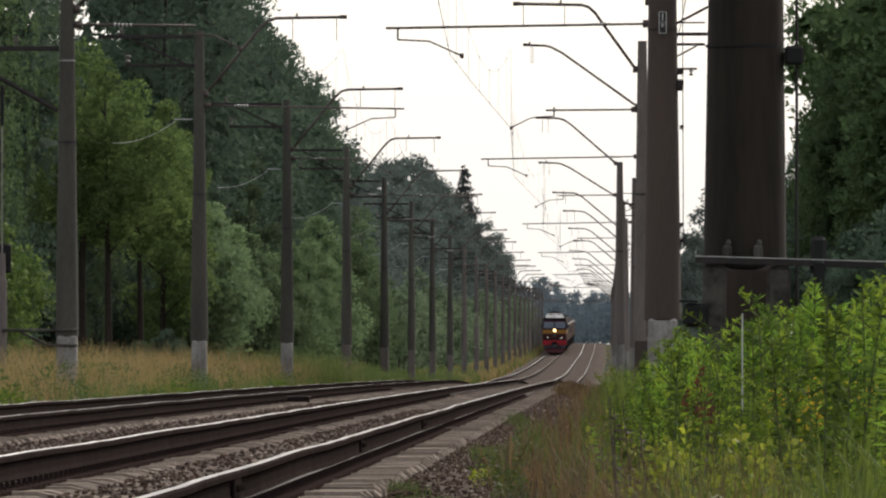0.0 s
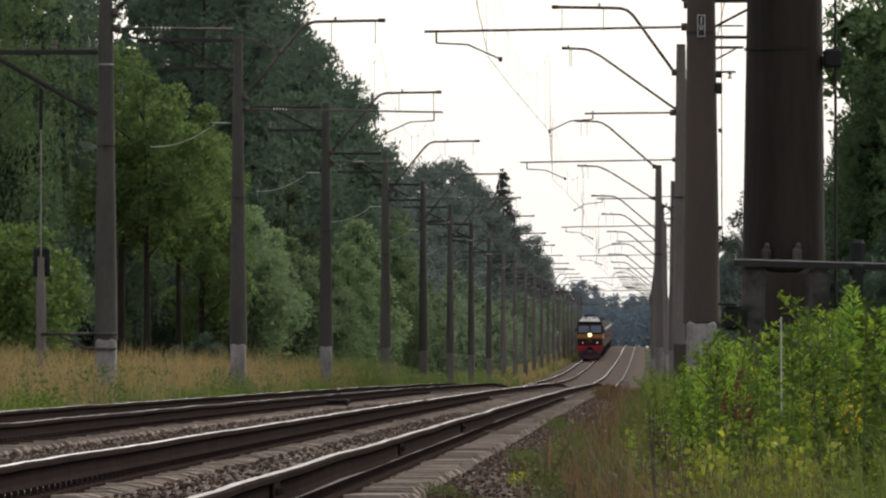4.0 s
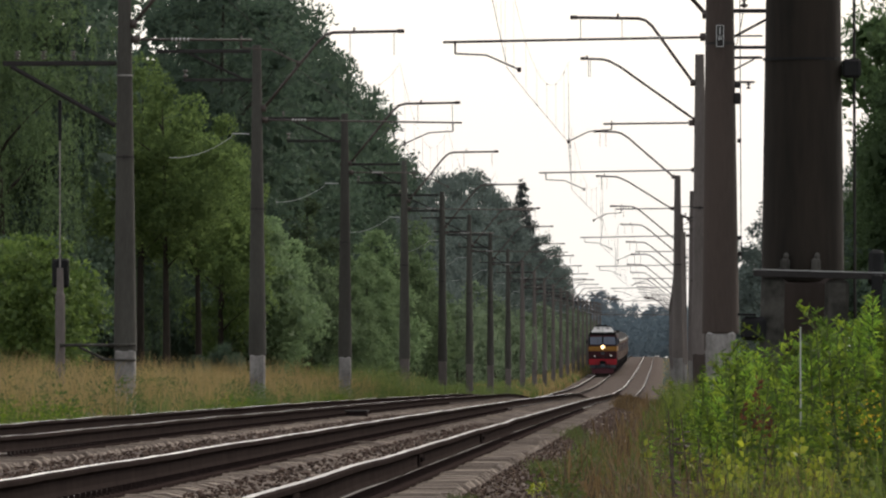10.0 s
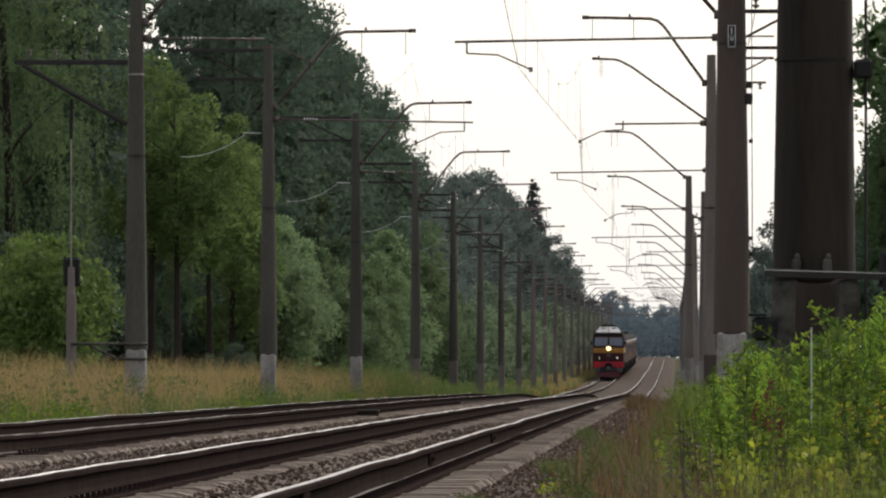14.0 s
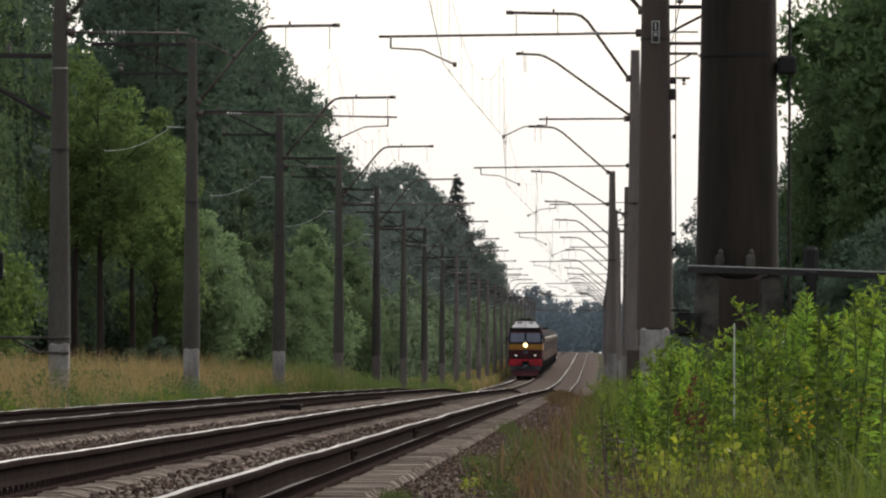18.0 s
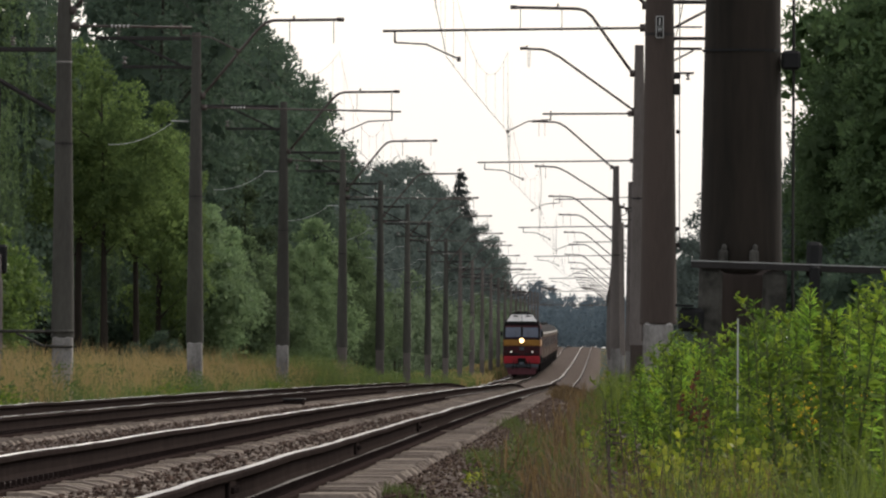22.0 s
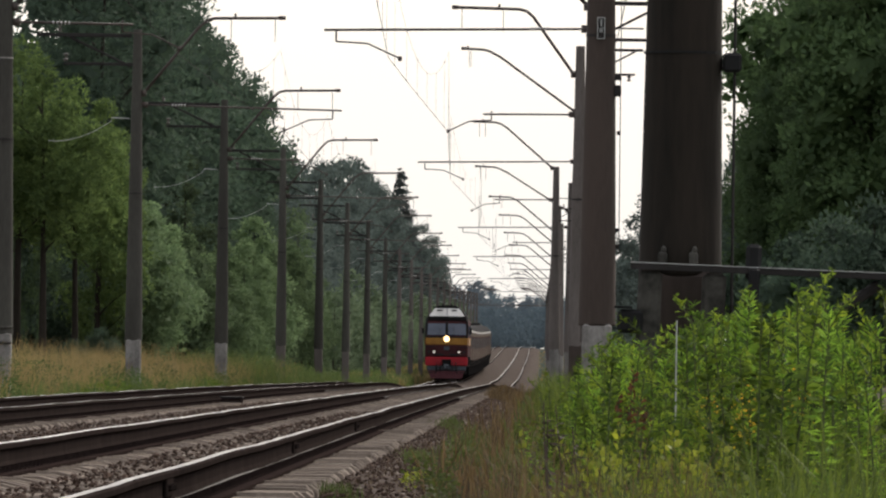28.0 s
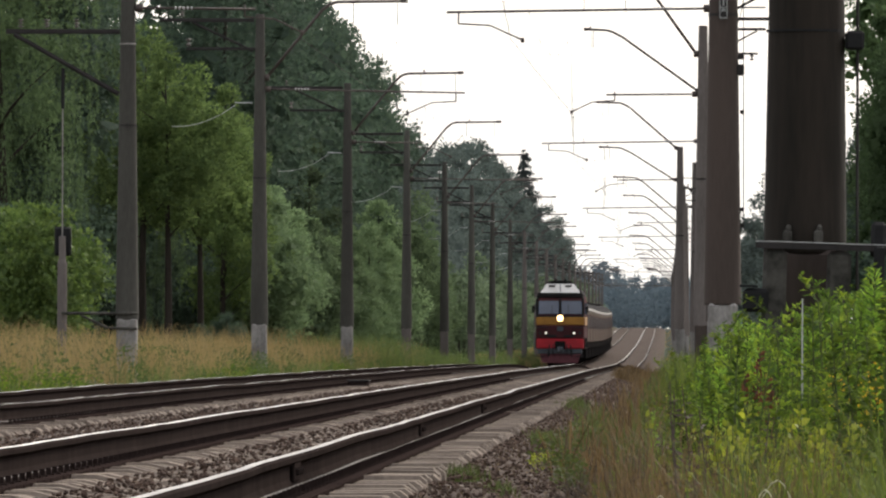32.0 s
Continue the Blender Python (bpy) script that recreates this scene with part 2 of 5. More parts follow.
M_COACH = material("grey_beige_coach_paint", (0.125, 0.106, 0.092), (0.07, 0.058, 0.05), 0.95, spec=0.0, scale=0.5, fine=8)
M_COACH_RED = material("brown_coach_paint", (0.075, 0.036, 0.031), rough=0.95, spec=0.0, scale=0.8)
# pale colour that imitates light caught along the coach roof edge
M_ROOF_GLINT = material("roof_edge_highlight", (0.30, 0.29, 0.27), (0.18, 0.17, 0.16), 0.7, spec=0.2, scale=0.8, fine=8)
M_ROOF = material("grey_coach_roof", (0.026, 0.025, 0.025), (0.014, 0.013, 0.013), 0.9, spec=0.03, scale=0.8, fine=8)
M_GLASS = material("window_glass", (0.045, 0.055, 0.085), (0.035, 0.042, 0.066), 0.06, scale=1, spec=0.55)
M_DUSTY = material("dusty_window_glass", (0.022, 0.020, 0.022), (0.035, 0.03, 0.03), 0.7, scale=1, spec=0.08)
M_LAMP = glowing("headlight_glow", (1.0, 0.66, 0.30), 3.2)
M_MARKER = glowing("marker_glow", (1.0, 0.88, 0.75), 0.6)


# ---- mesh helpers ----
class Geo:
    """Collects vertices, faces and material numbers of one mesh."""

    def __init__(self):
        self.v, self.f, self.m = [], [], []

    def add(self, verts, faces, mat=0):
        k = len(self.v)
        self.v.extend(verts)
        self.f.extend([tuple(i + k for i in q) for q in faces])
        self.m.extend([mat] * len(faces))

    def box(self, c, s, mat=0, bevel=0.0, m=None):
        x, y, z = (a / 2 for a in s)
        if bevel <= 0:
            vs = [(sx * x, sy * y, sz * z) for sx in (-1, 1) for sy in (-1, 1) for sz in (-1, 1)]
            fs = [(0, 1, 3, 2), (4, 6, 7, 5), (0, 4, 5, 1), (2, 3, 7, 6), (0, 2, 6, 4), (1, 5, 7, 3)]
        else:
            b, vs, num, fs = min(bevel, x * 0.9, y * 0.9, z * 0.9), [], {}, []
            for sx in (-1, 1):
                for sy in (-1, 1):
                    for sz in (-1, 1):
                        for a in range(3):
                            p = [sx * (x - b), sy * (y - b), sz * (z - b)]
                            p[a] = (sx * x, sy * y, sz * z)[a]
                            num[sx, sy, sz, a] = len(vs)
                            vs.append(tuple(p))
            for sx in (-1, 1):
                fs.append([num[sx, -1, -1, 0], num[sx, 1, -1, 0], num[sx, 1, 1, 0], num[sx, -1, 1, 0]][::sx])
                fs.append([num[-1, sx, -1, 1], num[-1, sx, 1, 1], num[1, sx, 1, 1], num[1, sx, -1, 1]][::sx])
                fs.append([num[-1, -1, sx, 2], num[1, -1, sx, 2], num[1, 1, sx, 2], num[-1, 1, sx, 2]][::sx])
            for sa in (-1, 1):
                for sb in (-1, 1):
                    fs.append([num[sa, sb, -1, 0], num[sa, sb, 1, 0], num[sa, sb, 1, 1], num[sa, sb, -1, 1]][:: -sa * sb])
                    fs.append([num[sa, -1, sb, 0], num[sa, 1, sb, 0], num[sa, 1, sb, 2], num[sa, -1, sb, 2]][:: sa * sb])
                    fs.append([num[-1, sa, sb, 1], num[1, sa, sb, 1], num[1, sa, sb, 2], num[-1, sa, sb, 2]][:: -sa * sb])
                    for sc in (-1, 1):
                        fs.append([num[sa, sb, sc, 0], num[sa, sb, sc, 1], num[sa, sb, sc, 2]][:: sa * sb * sc])
        if m is not None:
            vs = [tuple(m @ Vector(p)) for p in vs]
        self.add([(p[0] + c[0], p[1] + c[1], p[2] + c[2]) for p in vs], fs, mat)

    def tube(self, pts, radii, sides=8, mat=0, caps=True):
        pts = [Vector(p) for p in pts]
        if not hasattr(radii, "__len__"):
            radii = [radii] * len(pts)
        vs, fs = [], []
        for i, (p, r) in enumerate(zip(pts, radii)):
            d = (pts[min(i + 1, len(pts) - 1)] - pts[max(i - 1, 0)]).normalized()
            a = d.cross(Vector((0, 0, 1)) if abs(d.z) < 0.9 else Vector((1, 0, 0))).normalized()
            b = d.cross(a)
            for k in range(sides):
                t = 2 * math.pi * k / sides
                vs.append(tuple(p + (a * math.cos(t) + b * math.sin(t)) * float(r)))
        for i in range(len(pts) - 1):
            for k in range(sides):
                q, w = i * sides + k, i * sides + (k + 1) % sides
                fs.append((q, w, w + sides, q + sides))
        if caps:
            fs.append(tuple(range(sides))[::-1])
            fs.append(tuple(range(len(vs) - sides, len(vs))))
        self.add(vs, fs, mat)

    def sweep(self, outline, stations, mat=0, mats=None, caps=True):
        """outline: points (x, z), counter-clockwise seen from -y; stations: (x, y, z) shifts."""
        n, vs, fs = len(outline), [], []
        for x, y, z in stations:
            vs += [(x + a, y, z + b) for a, b in outline]
        k0 = len(self.v)
        self.v.extend(vs)
        for i in range(len(stations) - 1):
            for k in range(n):
                a, b = i * n + k, i * n + (k + 1) % n
                self.f.append((k0 + a, k0 + b, k0 + b + n, k0 + a + n))
                self.m.append(mats[k] if mats else mat)
        if caps:
            self.f.append(tuple(range(k0, k0 + n))[::-1])
            self.f.append(tuple(range(k0 + len(vs) - n, k0 + len(vs))))
            self.m += [mat, mat]


def mesh_of(name, geo, mats, smooth=False):
    me = bpy.data.meshes.new(name)
    me.from_pydata(geo.v, [], geo.f)
    for m in mats if isinstance(mats, (list, tuple)) else [mats]:
        me.materials.append(m)
    me.polygons.foreach_set("material_index", geo.m)
    me.polygons.foreach_set("use_smooth", [smooth] * len(geo.f))
    me.update()
    return me


def part(name, geo, mats, parent, label="", smooth=False):
    ob = new(name, mesh_of(name, geo, mats, smooth))
    ob.parent = parent
    return tagged(ob, label)


def thing(name, label, category, m=None, group="", kind=""):
    ob = new(name)
    ob.empty_display_size = 0.3
    if m is not None:
        ob.matrix_basis = m
    return tagged(ob, label, category, group, kind)


class Leaves:
    """Many small pointed leaves gathered into one mesh."""

    def __init__(self, seed):
        self.r, self.v, self.n = np.random.default_rng(seed), [], 0

    def add(self, at, length, width, way=None, wild=1.0, face=None):
        """at: n x 3; way: n x 3 mean directions, or None for any; face: n x 3 normals."""
        n = len(at)
        if n == 0:
            return
        d = self.r.normal(size=(n, 3)) * wild
        if way is not None:
            d = d + way
        d /= np.linalg.norm(d, axis=1, keepdims=True) + 1e-9
        if face is None:
            s = np.cross(d, self.r.normal(size=(n, 3)))
        else:  # leaves turn their upper side towards the outside of the clump
            s = np.cross(face + self.r.normal(size=(n, 3)) * 0.26, d)
        s /= np.linalg.norm(s, axis=1, keepdims=True) + 1e-9
        up = np.cross(s, d)
        le, wi = np.asarray(length).reshape(-1, 1), np.asarray(width).reshape(-1, 1)
        mid = at + d * le * 0.45 + up * le * 0.08
        self.v.append(np.stack([at, mid + s * wi / 2, at + d * le - up * le * 0.05, mid - s * wi / 2], 1).reshape(-1, 3))
        self.n += n

    def mesh(self, name, mat):
        me = bpy.data.meshes.new(name)
        v = np.concatenate(self.v)
        n = len(v) // 4
        me.vertices.add(len(v))
        me.vertices.foreach_set("co", v.astype(np.float32).ravel())
        me.loops.add(4 * n)
        me.loops.foreach_set("vertex_index", np.arange(4 * n, dtype=np.int32))
        me.polygons.add(n)
        me.polygons.foreach_set("loop_start", np.arange(0, 4 * n, 4, dtype=np.int32))
        me.polygons.foreach_set("loop_total", np.full(n, 4, dtype=np.int32))
        me.materials.append(mat)
        me.update(calc_edges=True)
        return me


# ---- the lie of the land ----
RIGHT, LEFT = -2.66, -6.76  # middles of the two tracks
PROFILE_Y = (-400, 123, 230, 389, 435, 500, 560, 623, 690, 782, 868, 955, 1026, 1106, 1245, 1500, 1700, 2500, 4000)
PROFILE_Z = (0, 0, -0.03, -0.15, -0.44, -0.84, -0.88, -0.72, -0.63, -0.54, -0.31, 0.05, 0.36, 0.75, 1.38, 3.05, 3.85, 5.45, 8.2)
_grid = np.arange(-400, 4001, 5.0)
_level = np.interp(_grid, PROFILE_Y, PROFILE_Z)
_level = np.convolve(np.pad(_level, 5, mode="edge"), np.ones(11) / 11, "valid")


def level(y):
    """Height of the rails along the line."""
    return float(np.interp(y, _grid, _level))


LAND_X = (-1500, -60, -16, -12.5, -10, -9.1, -8.7, -0.7, -0.35, 0.1, 0.6, 2.5, 5, 9, 60, 1500)
LAND_Z = (0.6, 0.4, 0.15, 0.05, -0.10, -0.38, -0.55, -0.60, -0.62, -0.66, -0.68, -0.60, -0.3, 0.1, 0.4, 0.6)


def land(x, y):
    bumps = 0.06 * noise.noise((x * 0.35, y * 0.2, 0.3)) if abs(x) < 60 else 0
    return level(y) + float(np.interp(x, LAND_X, LAND_Z)) + bumps


BED_X = (-9.2, -8.75, -8.3, -7.9, -6.76, -5.6, -5.1, -4.7, -4.2, -3.8, -2.66, -1.55, -1.2, -0.85, -0.25)
BED_Z = (-0.52, -0.32, -0.26, -0.27, -0.235, -0.245, -0.225, -0.215, -0.210, -0.235, -0.235, -0.275, -0.27, -0.38, -0.70)


def bank(x, y):
    """Height of soil or ballast, whichever lies on top."""
    if -9.2 < x < -0.25:
        return max(land(x, y), level(y) + float(np.interp(x, BED_X, BED_Z)))
    return land(x, y)


def build_ground():
    xs = sorted(set(list(LAND_X) + [-30, -20, -14, -11.2, -5, -2, -0.1, 0.35, 1.0, 1.5, 2, 3.5, 7, 14, 25, 200, -200]))
    ys = list(np.arange(-400, 0, 40.0)) + list(np.arange(0, 300, 3.0)) + list(np.arange(300, 1800, 15.0)) + list(np.arange(1800, 4001, 100.0))
    g = Geo()
    n = len(xs)
    g.v = [(x, y, land(x, y)) for y in ys for x in xs]
    g.f = [(j * n + i, j * n + i + 1, (j + 1) * n + i + 1, (j + 1) * n + i) for j in range(len(ys) - 1) for i in range(n - 1)]
    g.m = [0] * len(g.f)
    tagged(new("ground", mesh_of("ground", g, M_SOIL, True)), "dark soil and low growth beside the railway", "ground", kind="structure")
    # ballast bed, raised over the soil
    bx, bz = BED_X, BED_Z
    ys = list(np.arange(-60, 300, 1.5)) + list(np.arange(300, 2500, 12.0))
    b, n = Geo(), len(bx)
    b.v = [(x, y, level(y) + z + 0.02 * noise.noise((x * 3, y * 1.3, 5))) for y in ys for x, z in zip(bx, bz)]
    b.f = [(j * n + i, j * n + i + 1, (j + 1) * n + i + 1, (j + 1) * n + i) for j in range(len(ys) - 1) for i in range(n - 1)]
    b.m = [0] * len(b.f)
    tagged(new("ballast_bed", mesh_of("ballast_bed", b, M_BALLAST, True)), "brown crushed stone bed under both tracks", "ballast", kind="structure")


def build_track(cx, label, seed, first, last):
    """One track: two rails, fastenings, and concrete sleepers."""
    track = thing("track", label, "railway track", kind="structure")
    rng = np.random.default_rng(seed)
    prof = [(-0.075, 0), (0.075, 0), (0.075, 0.012), (0.045, 0.0245), (0.031, 0.0305), (0.02, 0.035), (0.009, 0.06), (0.009, 0.125), (0.03, 0.138), (0.0375, 0.145),
            (0.0375, 0.168), (0.023, 0.180), (-0.023, 0.180), (-0.0375, 0.168), (-0.0375, 0.145), (-0.03, 0.138), (-0.009, 0.125), (-0.009, 0.06), (-0.02, 0.035), (-0.075, 0.012)]
    kinds = [0] * len(prof)
    # face 11 is the running top, face 3 the painted foot sheen
    kinds[11], kinds[3] = 1, 2
    ys = list(np.arange(-40, 330, 1.0)) + list(np.arange(330, 1800, 5.0))
    for side in (-1, 1):
        g = Geo()
        x0 = cx + side * 0.7975
        st = [(x0 + 0.012 * noise.noise((y * 0.05, side * 7 + seed, 1)), y, level(y) - 0.18 + 0.012 * noise.noise((y * 0.11, side * 3 + seed, 9)) + 0.004 * noise.noise((y * 0.5, side, seed))) for y in ys]
        g.sweep(prof, st, mats=kinds)
        # right-hand rails get the metal greyed for their dimmer reflection
        dull = side == 1
        part("rail", g, [M_RAIL, M_RUNNING_DIM if dull else M_RUNNING, M_FOOT_SHEEN], track, "rust-brown steel rail with a %s top" % ("colour-dimmed" if dull else "polished"))
    if cx == RIGHT:
        for yy in (49.0, 74.0, 99.0):  # rail joints
            f = Geo()
            f.box((cx + 0.7975 + 0.022, yy, level(yy) - 0.085), (0.022, 0.80, 0.10), bevel=0.006)
            for b in (-0.28, -0.1, 0.1, 0.28):
                f.box((cx + 0.7975 + 0.04, yy + b, level(yy) - 0.085), (0.03, 0.035, 0.035), bevel=0.006)
            part("fishplate", f, M_RAIL, track, "rusty bolted fishplate at a rail joint")
        # thin pale tube, added to draw the sheen along the rail foot
        w = Geo()
        w.tube([(cx + 0.7975 + 0.085, yy, level(yy) - 0.158 + 0.012 * noise.noise((yy * 0.11, 3 + seed, 9))) for yy in np.arange(30, 240, 2.0)], 0.0055, 5)
        part("bond_cable", w, M_FOOTING, track, "pale line added for the sheen of the rail foot")
    # one sleeper: trapezoid in section, lower in the middle
    s = Geo()
    xs, zs = (-1.35, -1.31, -0.45, -0.3, 0.3, 0.45, 1.31, 1.35), (-0.03, 0.0, 0.0, -0.035, -0.035, 0.0, 0.0, -0.03)
    for x, z in zip(xs, zs):
        s.v += [(x, -0.15, -0.2), (x, -0.122, z - 0.02), (x, -0.112, z), (x, 0.112, z), (x, 0.122, z - 0.02), (x, 0.15, -0.2)]
    for i in range(len(xs) - 1):
        s.f += [(i * 6 + k, i * 6 + 6 + k, i * 6 + 7 + k, i * 6 + 1 + k) for k in range(5)]
    s.f += [(5, 4, 3, 2, 1, 0), tuple(len(s.v) - 6 + k for k in range(6))]
    s.m = [0] * len(s.f)
    me = mesh_of("sleeper", s, M_SLEEPER)
    step, rest = 0.545, Geo()
    y = first - step * int((first + 12) / step)
    count = 0
    while y < last:
        z = level(y) - 0.187 + rng.normal() * 0.007
        m = Matrix.Translation((cx + rng.normal() * 0.012, y + rng.normal() * 0.012, z)) @ Matrix.Rotation(rng.normal() * 0.006, 4, "Z")
        if count < 300 and y > first - 0.1:
            ob = new("sleeper", me)
            ob.parent = track
            ob.matrix_basis = m
        else:
            rest.add([tuple(m @ Vector(p)) for p in s.v], s.f)
        count += y > first - 0.1
        y += step
    far = part("far_sleepers", rest, M_SLEEPER, track)
    tagged(far, kind="stuff")
    # plates, clips and bolts on both sides of each rail
    c = Geo()
    for k in range(min(count, 330)):
        yy = first + k * step
        z = level(yy) - 0.18
        for side in (-1, 1):
            for q in (-1, 1):
                x = cx + side * 0.7975 + q * 0.115
                c.box((x + q * 0.02, yy, z - 0.004), (0.15, 0.50, 0.034))
                c.box((x - q * 0.002, yy, z + 0.010), (0.07, 0.14, 0.022))
                c.box((x - q * 0.002, yy, z + 0.028), (0.028, 0.028, 0.05))
    tagged(part("rail_fastenings", c, M_CLIP, track), kind="stuff")
    return track


def build_stones():
    """Loose ballast stones on the shoulder and between the rails."""
    rng = np.random.default_rng(4)
    g = Geo()
    octa = np.array([(1, 0, 0), (-1, 0, 0), (0, 1, 0), (0, -1, 0), (0, 0, 1), (0, 0, -1)], float)
    tri = [(0, 2, 4), (2, 1, 4), (1, 3, 4), (3, 0, 4), (2, 0, 5), (1, 2, 5), (3, 1, 5), (0, 3, 5)]
    bands = ((-1.30, -0.15, 36, 150, 9000), (-1.32, -0.3, 140, 300, 3800), (-2.98, -2.0, 40, 150, 4200), (-4.85, -3.75, 58, 210, 9500), (-5.4, -4.85, 60, 190, 1800), (-7.3, -6.2, 90, 220, 1200))
    bx = (-9.2, -8.75, -8.3, -7.9, -6.76, -5.6, -5.1, -4.7, -4.2, -3.8, -2.66, -1.55, -1.2, -0.85, -0.25)
    bz = (-0.52, -0.32, -0.225, -0.222, -0.19, -0.222, -0.212, -0.200, -0.195, -0.215, -0.19, -0.222, -0.235, -0.36, -0.70)
    for x0, x1, y0, y1, n in bands:
        for _ in range(n):
            x, y = rng.uniform(x0, x1), y0 + (y1 - y0) * rng.random() ** 1.4
            size = rng.uniform(0.008, 0.026) * (1.4 if rng.random() < 0.08 else 1) * (1 if y0 < 130 else 1.5)
            z = level(y) + float(np.interp(x, bx, bz)) + size * 0.35
            v = octa * rng.uniform(0.55, 1.1, (6, 1)) * size * rng.uniform(0.7, 1.2, 3)
            v = v @ np.array(Euler(rng.uniform(0, 6.28, 3)).to_matrix()).T
            v[:, 2] *= 0.75
            g.add((v + (x, y, z)).tolist(), tri, 1 if rng.random() < 0.035 else 0)
    tagged(new("ballast_stones", mesh_of("ballast_stones", g, [M_STONE, M_STONE_PALE])), "loose brown and grey ballast stones", "ballast", kind="stuff")


def build_litter():
    """Dead leaves and chips strewn over the ballast shoulder."""
    rng = np.random.default_rng(61)
    lv = Leaves(61)
    n = 5200
    x, y = rng.uniform(-1.25, 0.2, n), 34 + 100 * rng.random(n) ** 1.3
    z = np.array([bank(a, b) for a, b in zip(x, y)]) + rng.uniform(0.012, 0.045, n)
    lv.add(np.stack([x, y, z], 1), rng.uniform(0.015, 0.05, n), rng.uniform(0.008, 0.022, n), np.array([[0, 0, 0.3]]) * np.ones((n, 1)), 0.9)
    tagged(new("leaf_litter", lv.mesh("leaf_litter", M_LITTER)), "brown and bleached leaf litter on the ballast shoulder", "litter", kind="stuff")


build_ground()
build_litter()
build_track(RIGHT, "near railway track of rusty rails on pale concrete sleepers", 1, 30.0, 420.0)
build_track(LEFT, "far railway track on which the train runs, concrete sleepers", 2, 88.0, 420.0)
build_stones()


# ---- masts, arms and wires of the overhead line ----
SPANS = [54.5, 122.0, 182.0, 241.0, 307.0, 377.0, 441.0, 502.0, 562.0, 625.0] + [688.0 + 63.0 * k for k in range(14)]
RIGHT_X = {0: 0.757, 1: 0.68, 2: 0.92, 3: 0.85, 4: 1.08, 5: 0.47, 6: 1.20, 7: 0.80, 8: 1.05, 9: 1.10, 10: 1.20}
# right-hand cantilevers: heights of foot and flat part, reach, slant; then the height of the level rod
RIGHT_ARMS = {2: (7.2, 9.0, 3.7, 0.9, 6.76), 3: (7.65, 9.22, 3.15, 0.72, 6.65), 4: (8.38, 10.26, 3.7, 1.40, 6.80), 5: (7.95, 9.66, 3.2, 1.15, 6.72), 6: (7.35, 9.25, 4.28, 1.60, 6.6)}


def mast_level(y):
    """Height on which the masts stand: they follow the line, a little smoother."""
    return level(y) + float(np.interp(y, (123, 200, 241, 307, 377, 441, 500, 562, 625, 700, 950, 1250), (0.03, -0.02, 0.05, 0.17, 0.30, 0.61, 0.90, 0.93, 0.65, 0.55, 0.25, 0)))


SIDES = 20


def mast_body(mast, top, lean=0.0, stuff=None, foot=None, wide=0.0):
    g = Geo()
    hs = (1.02, 1.05, 2.5, 4.0, 5.5, 7.0, top - 0.04, top)
    g.tube([(lean * (h - 1), 0, h) for h in hs], [0.215 + wide - 0.0145 * (h - 1) for h in hs], SIDES)
    part("shaft", g, stuff or M_MAST, mast, smooth=True)
    f = Geo()
    f.box((0, 0, 0.0), (0.37, 0.44, 2.08), bevel=0.03)
    part("footing", f, foot or M_FOOTING, mast, "pale concrete footing")
    for h in (4.6,):
        c = Geo()
        r = 0.215 + wide - 0.0145 * (h - 1) + 0.006
        c.tube([(lean * (h - 1), 0, h - 0.018), (lean * (h - 1), 0, h + 0.018)], r, SIDES)
        c.box((lean * (h - 1), -r - 0.02, h), (0.05, 0.06, 0.06))
        part("clamp", c, M_STEEL, mast, smooth=False)


def insulator(name, p, q, mast, n=4, r=0.055):
    """A string of porcelain sheds from p to q."""
    g = Geo()
    p, q = Vector(p), Vector(q)
    pts, rad = [], []
    for i in range(n):
        for a, b in ((0.0, 0.35), (0.3, 1.0), (0.55, 0.9), (0.6, 0.35)):
            pts.append(p.lerp(q, (i + a) / n))
            rad.append(r * b)
    g.tube(pts, rad, 10)
    brown = name == "pin_insulator"
    return part(name, g, M_GLAZED if brown else M_PORCELAIN, mast, "brown glazed insulator" if brown else "white porcelain insulator", smooth=True)


def cantilever(mast, d, foot, flat, reach, slant=0.82):
    """The bent tube from the mast out over the track. d: +1 towards the right, -1 towards the left."""
    g = Geo()
    rise = flat - foot
    kx = 0.16 + rise * slant
    pts = [(d * 0.16, 0, foot)]
    pts += [(d * (0.16 + (kx - 0.16) * t), 0, foot + rise * t) for t in (0.5, 0.88)]
    pts += [(d * (kx + 0.02), 0, flat - 0.05), (d * (kx + 0.2), 0, flat), (d * reach, 0, flat + 0.03)]
    g.tube(pts, 0.037, 8)
    g.tube([(d * (reach - 0.17), 0, flat + 0.03), (d * reach, 0, flat + 0.03)], 0.05, 8)
    g.tube([(d * (kx + 0.7), 0, flat), (d * (kx + 0.7), 0, flat + 0.12)], 0.03, 6)
    g.box((d * 0.17, 0, foot), (0.12, 0.14, 0.16))
    part("cantilever", g, M_TUBE, mast, "bent brown steel tube", smooth=True)
    for x in (kx + 0.6, reach - 0.25):
        h = Geo()
        h.tube([(d * x, 0, flat), (d * x, 0.01, flat - 0.55)], 0.009, 5)
        part("hanger", h, M_WIRE, mast)


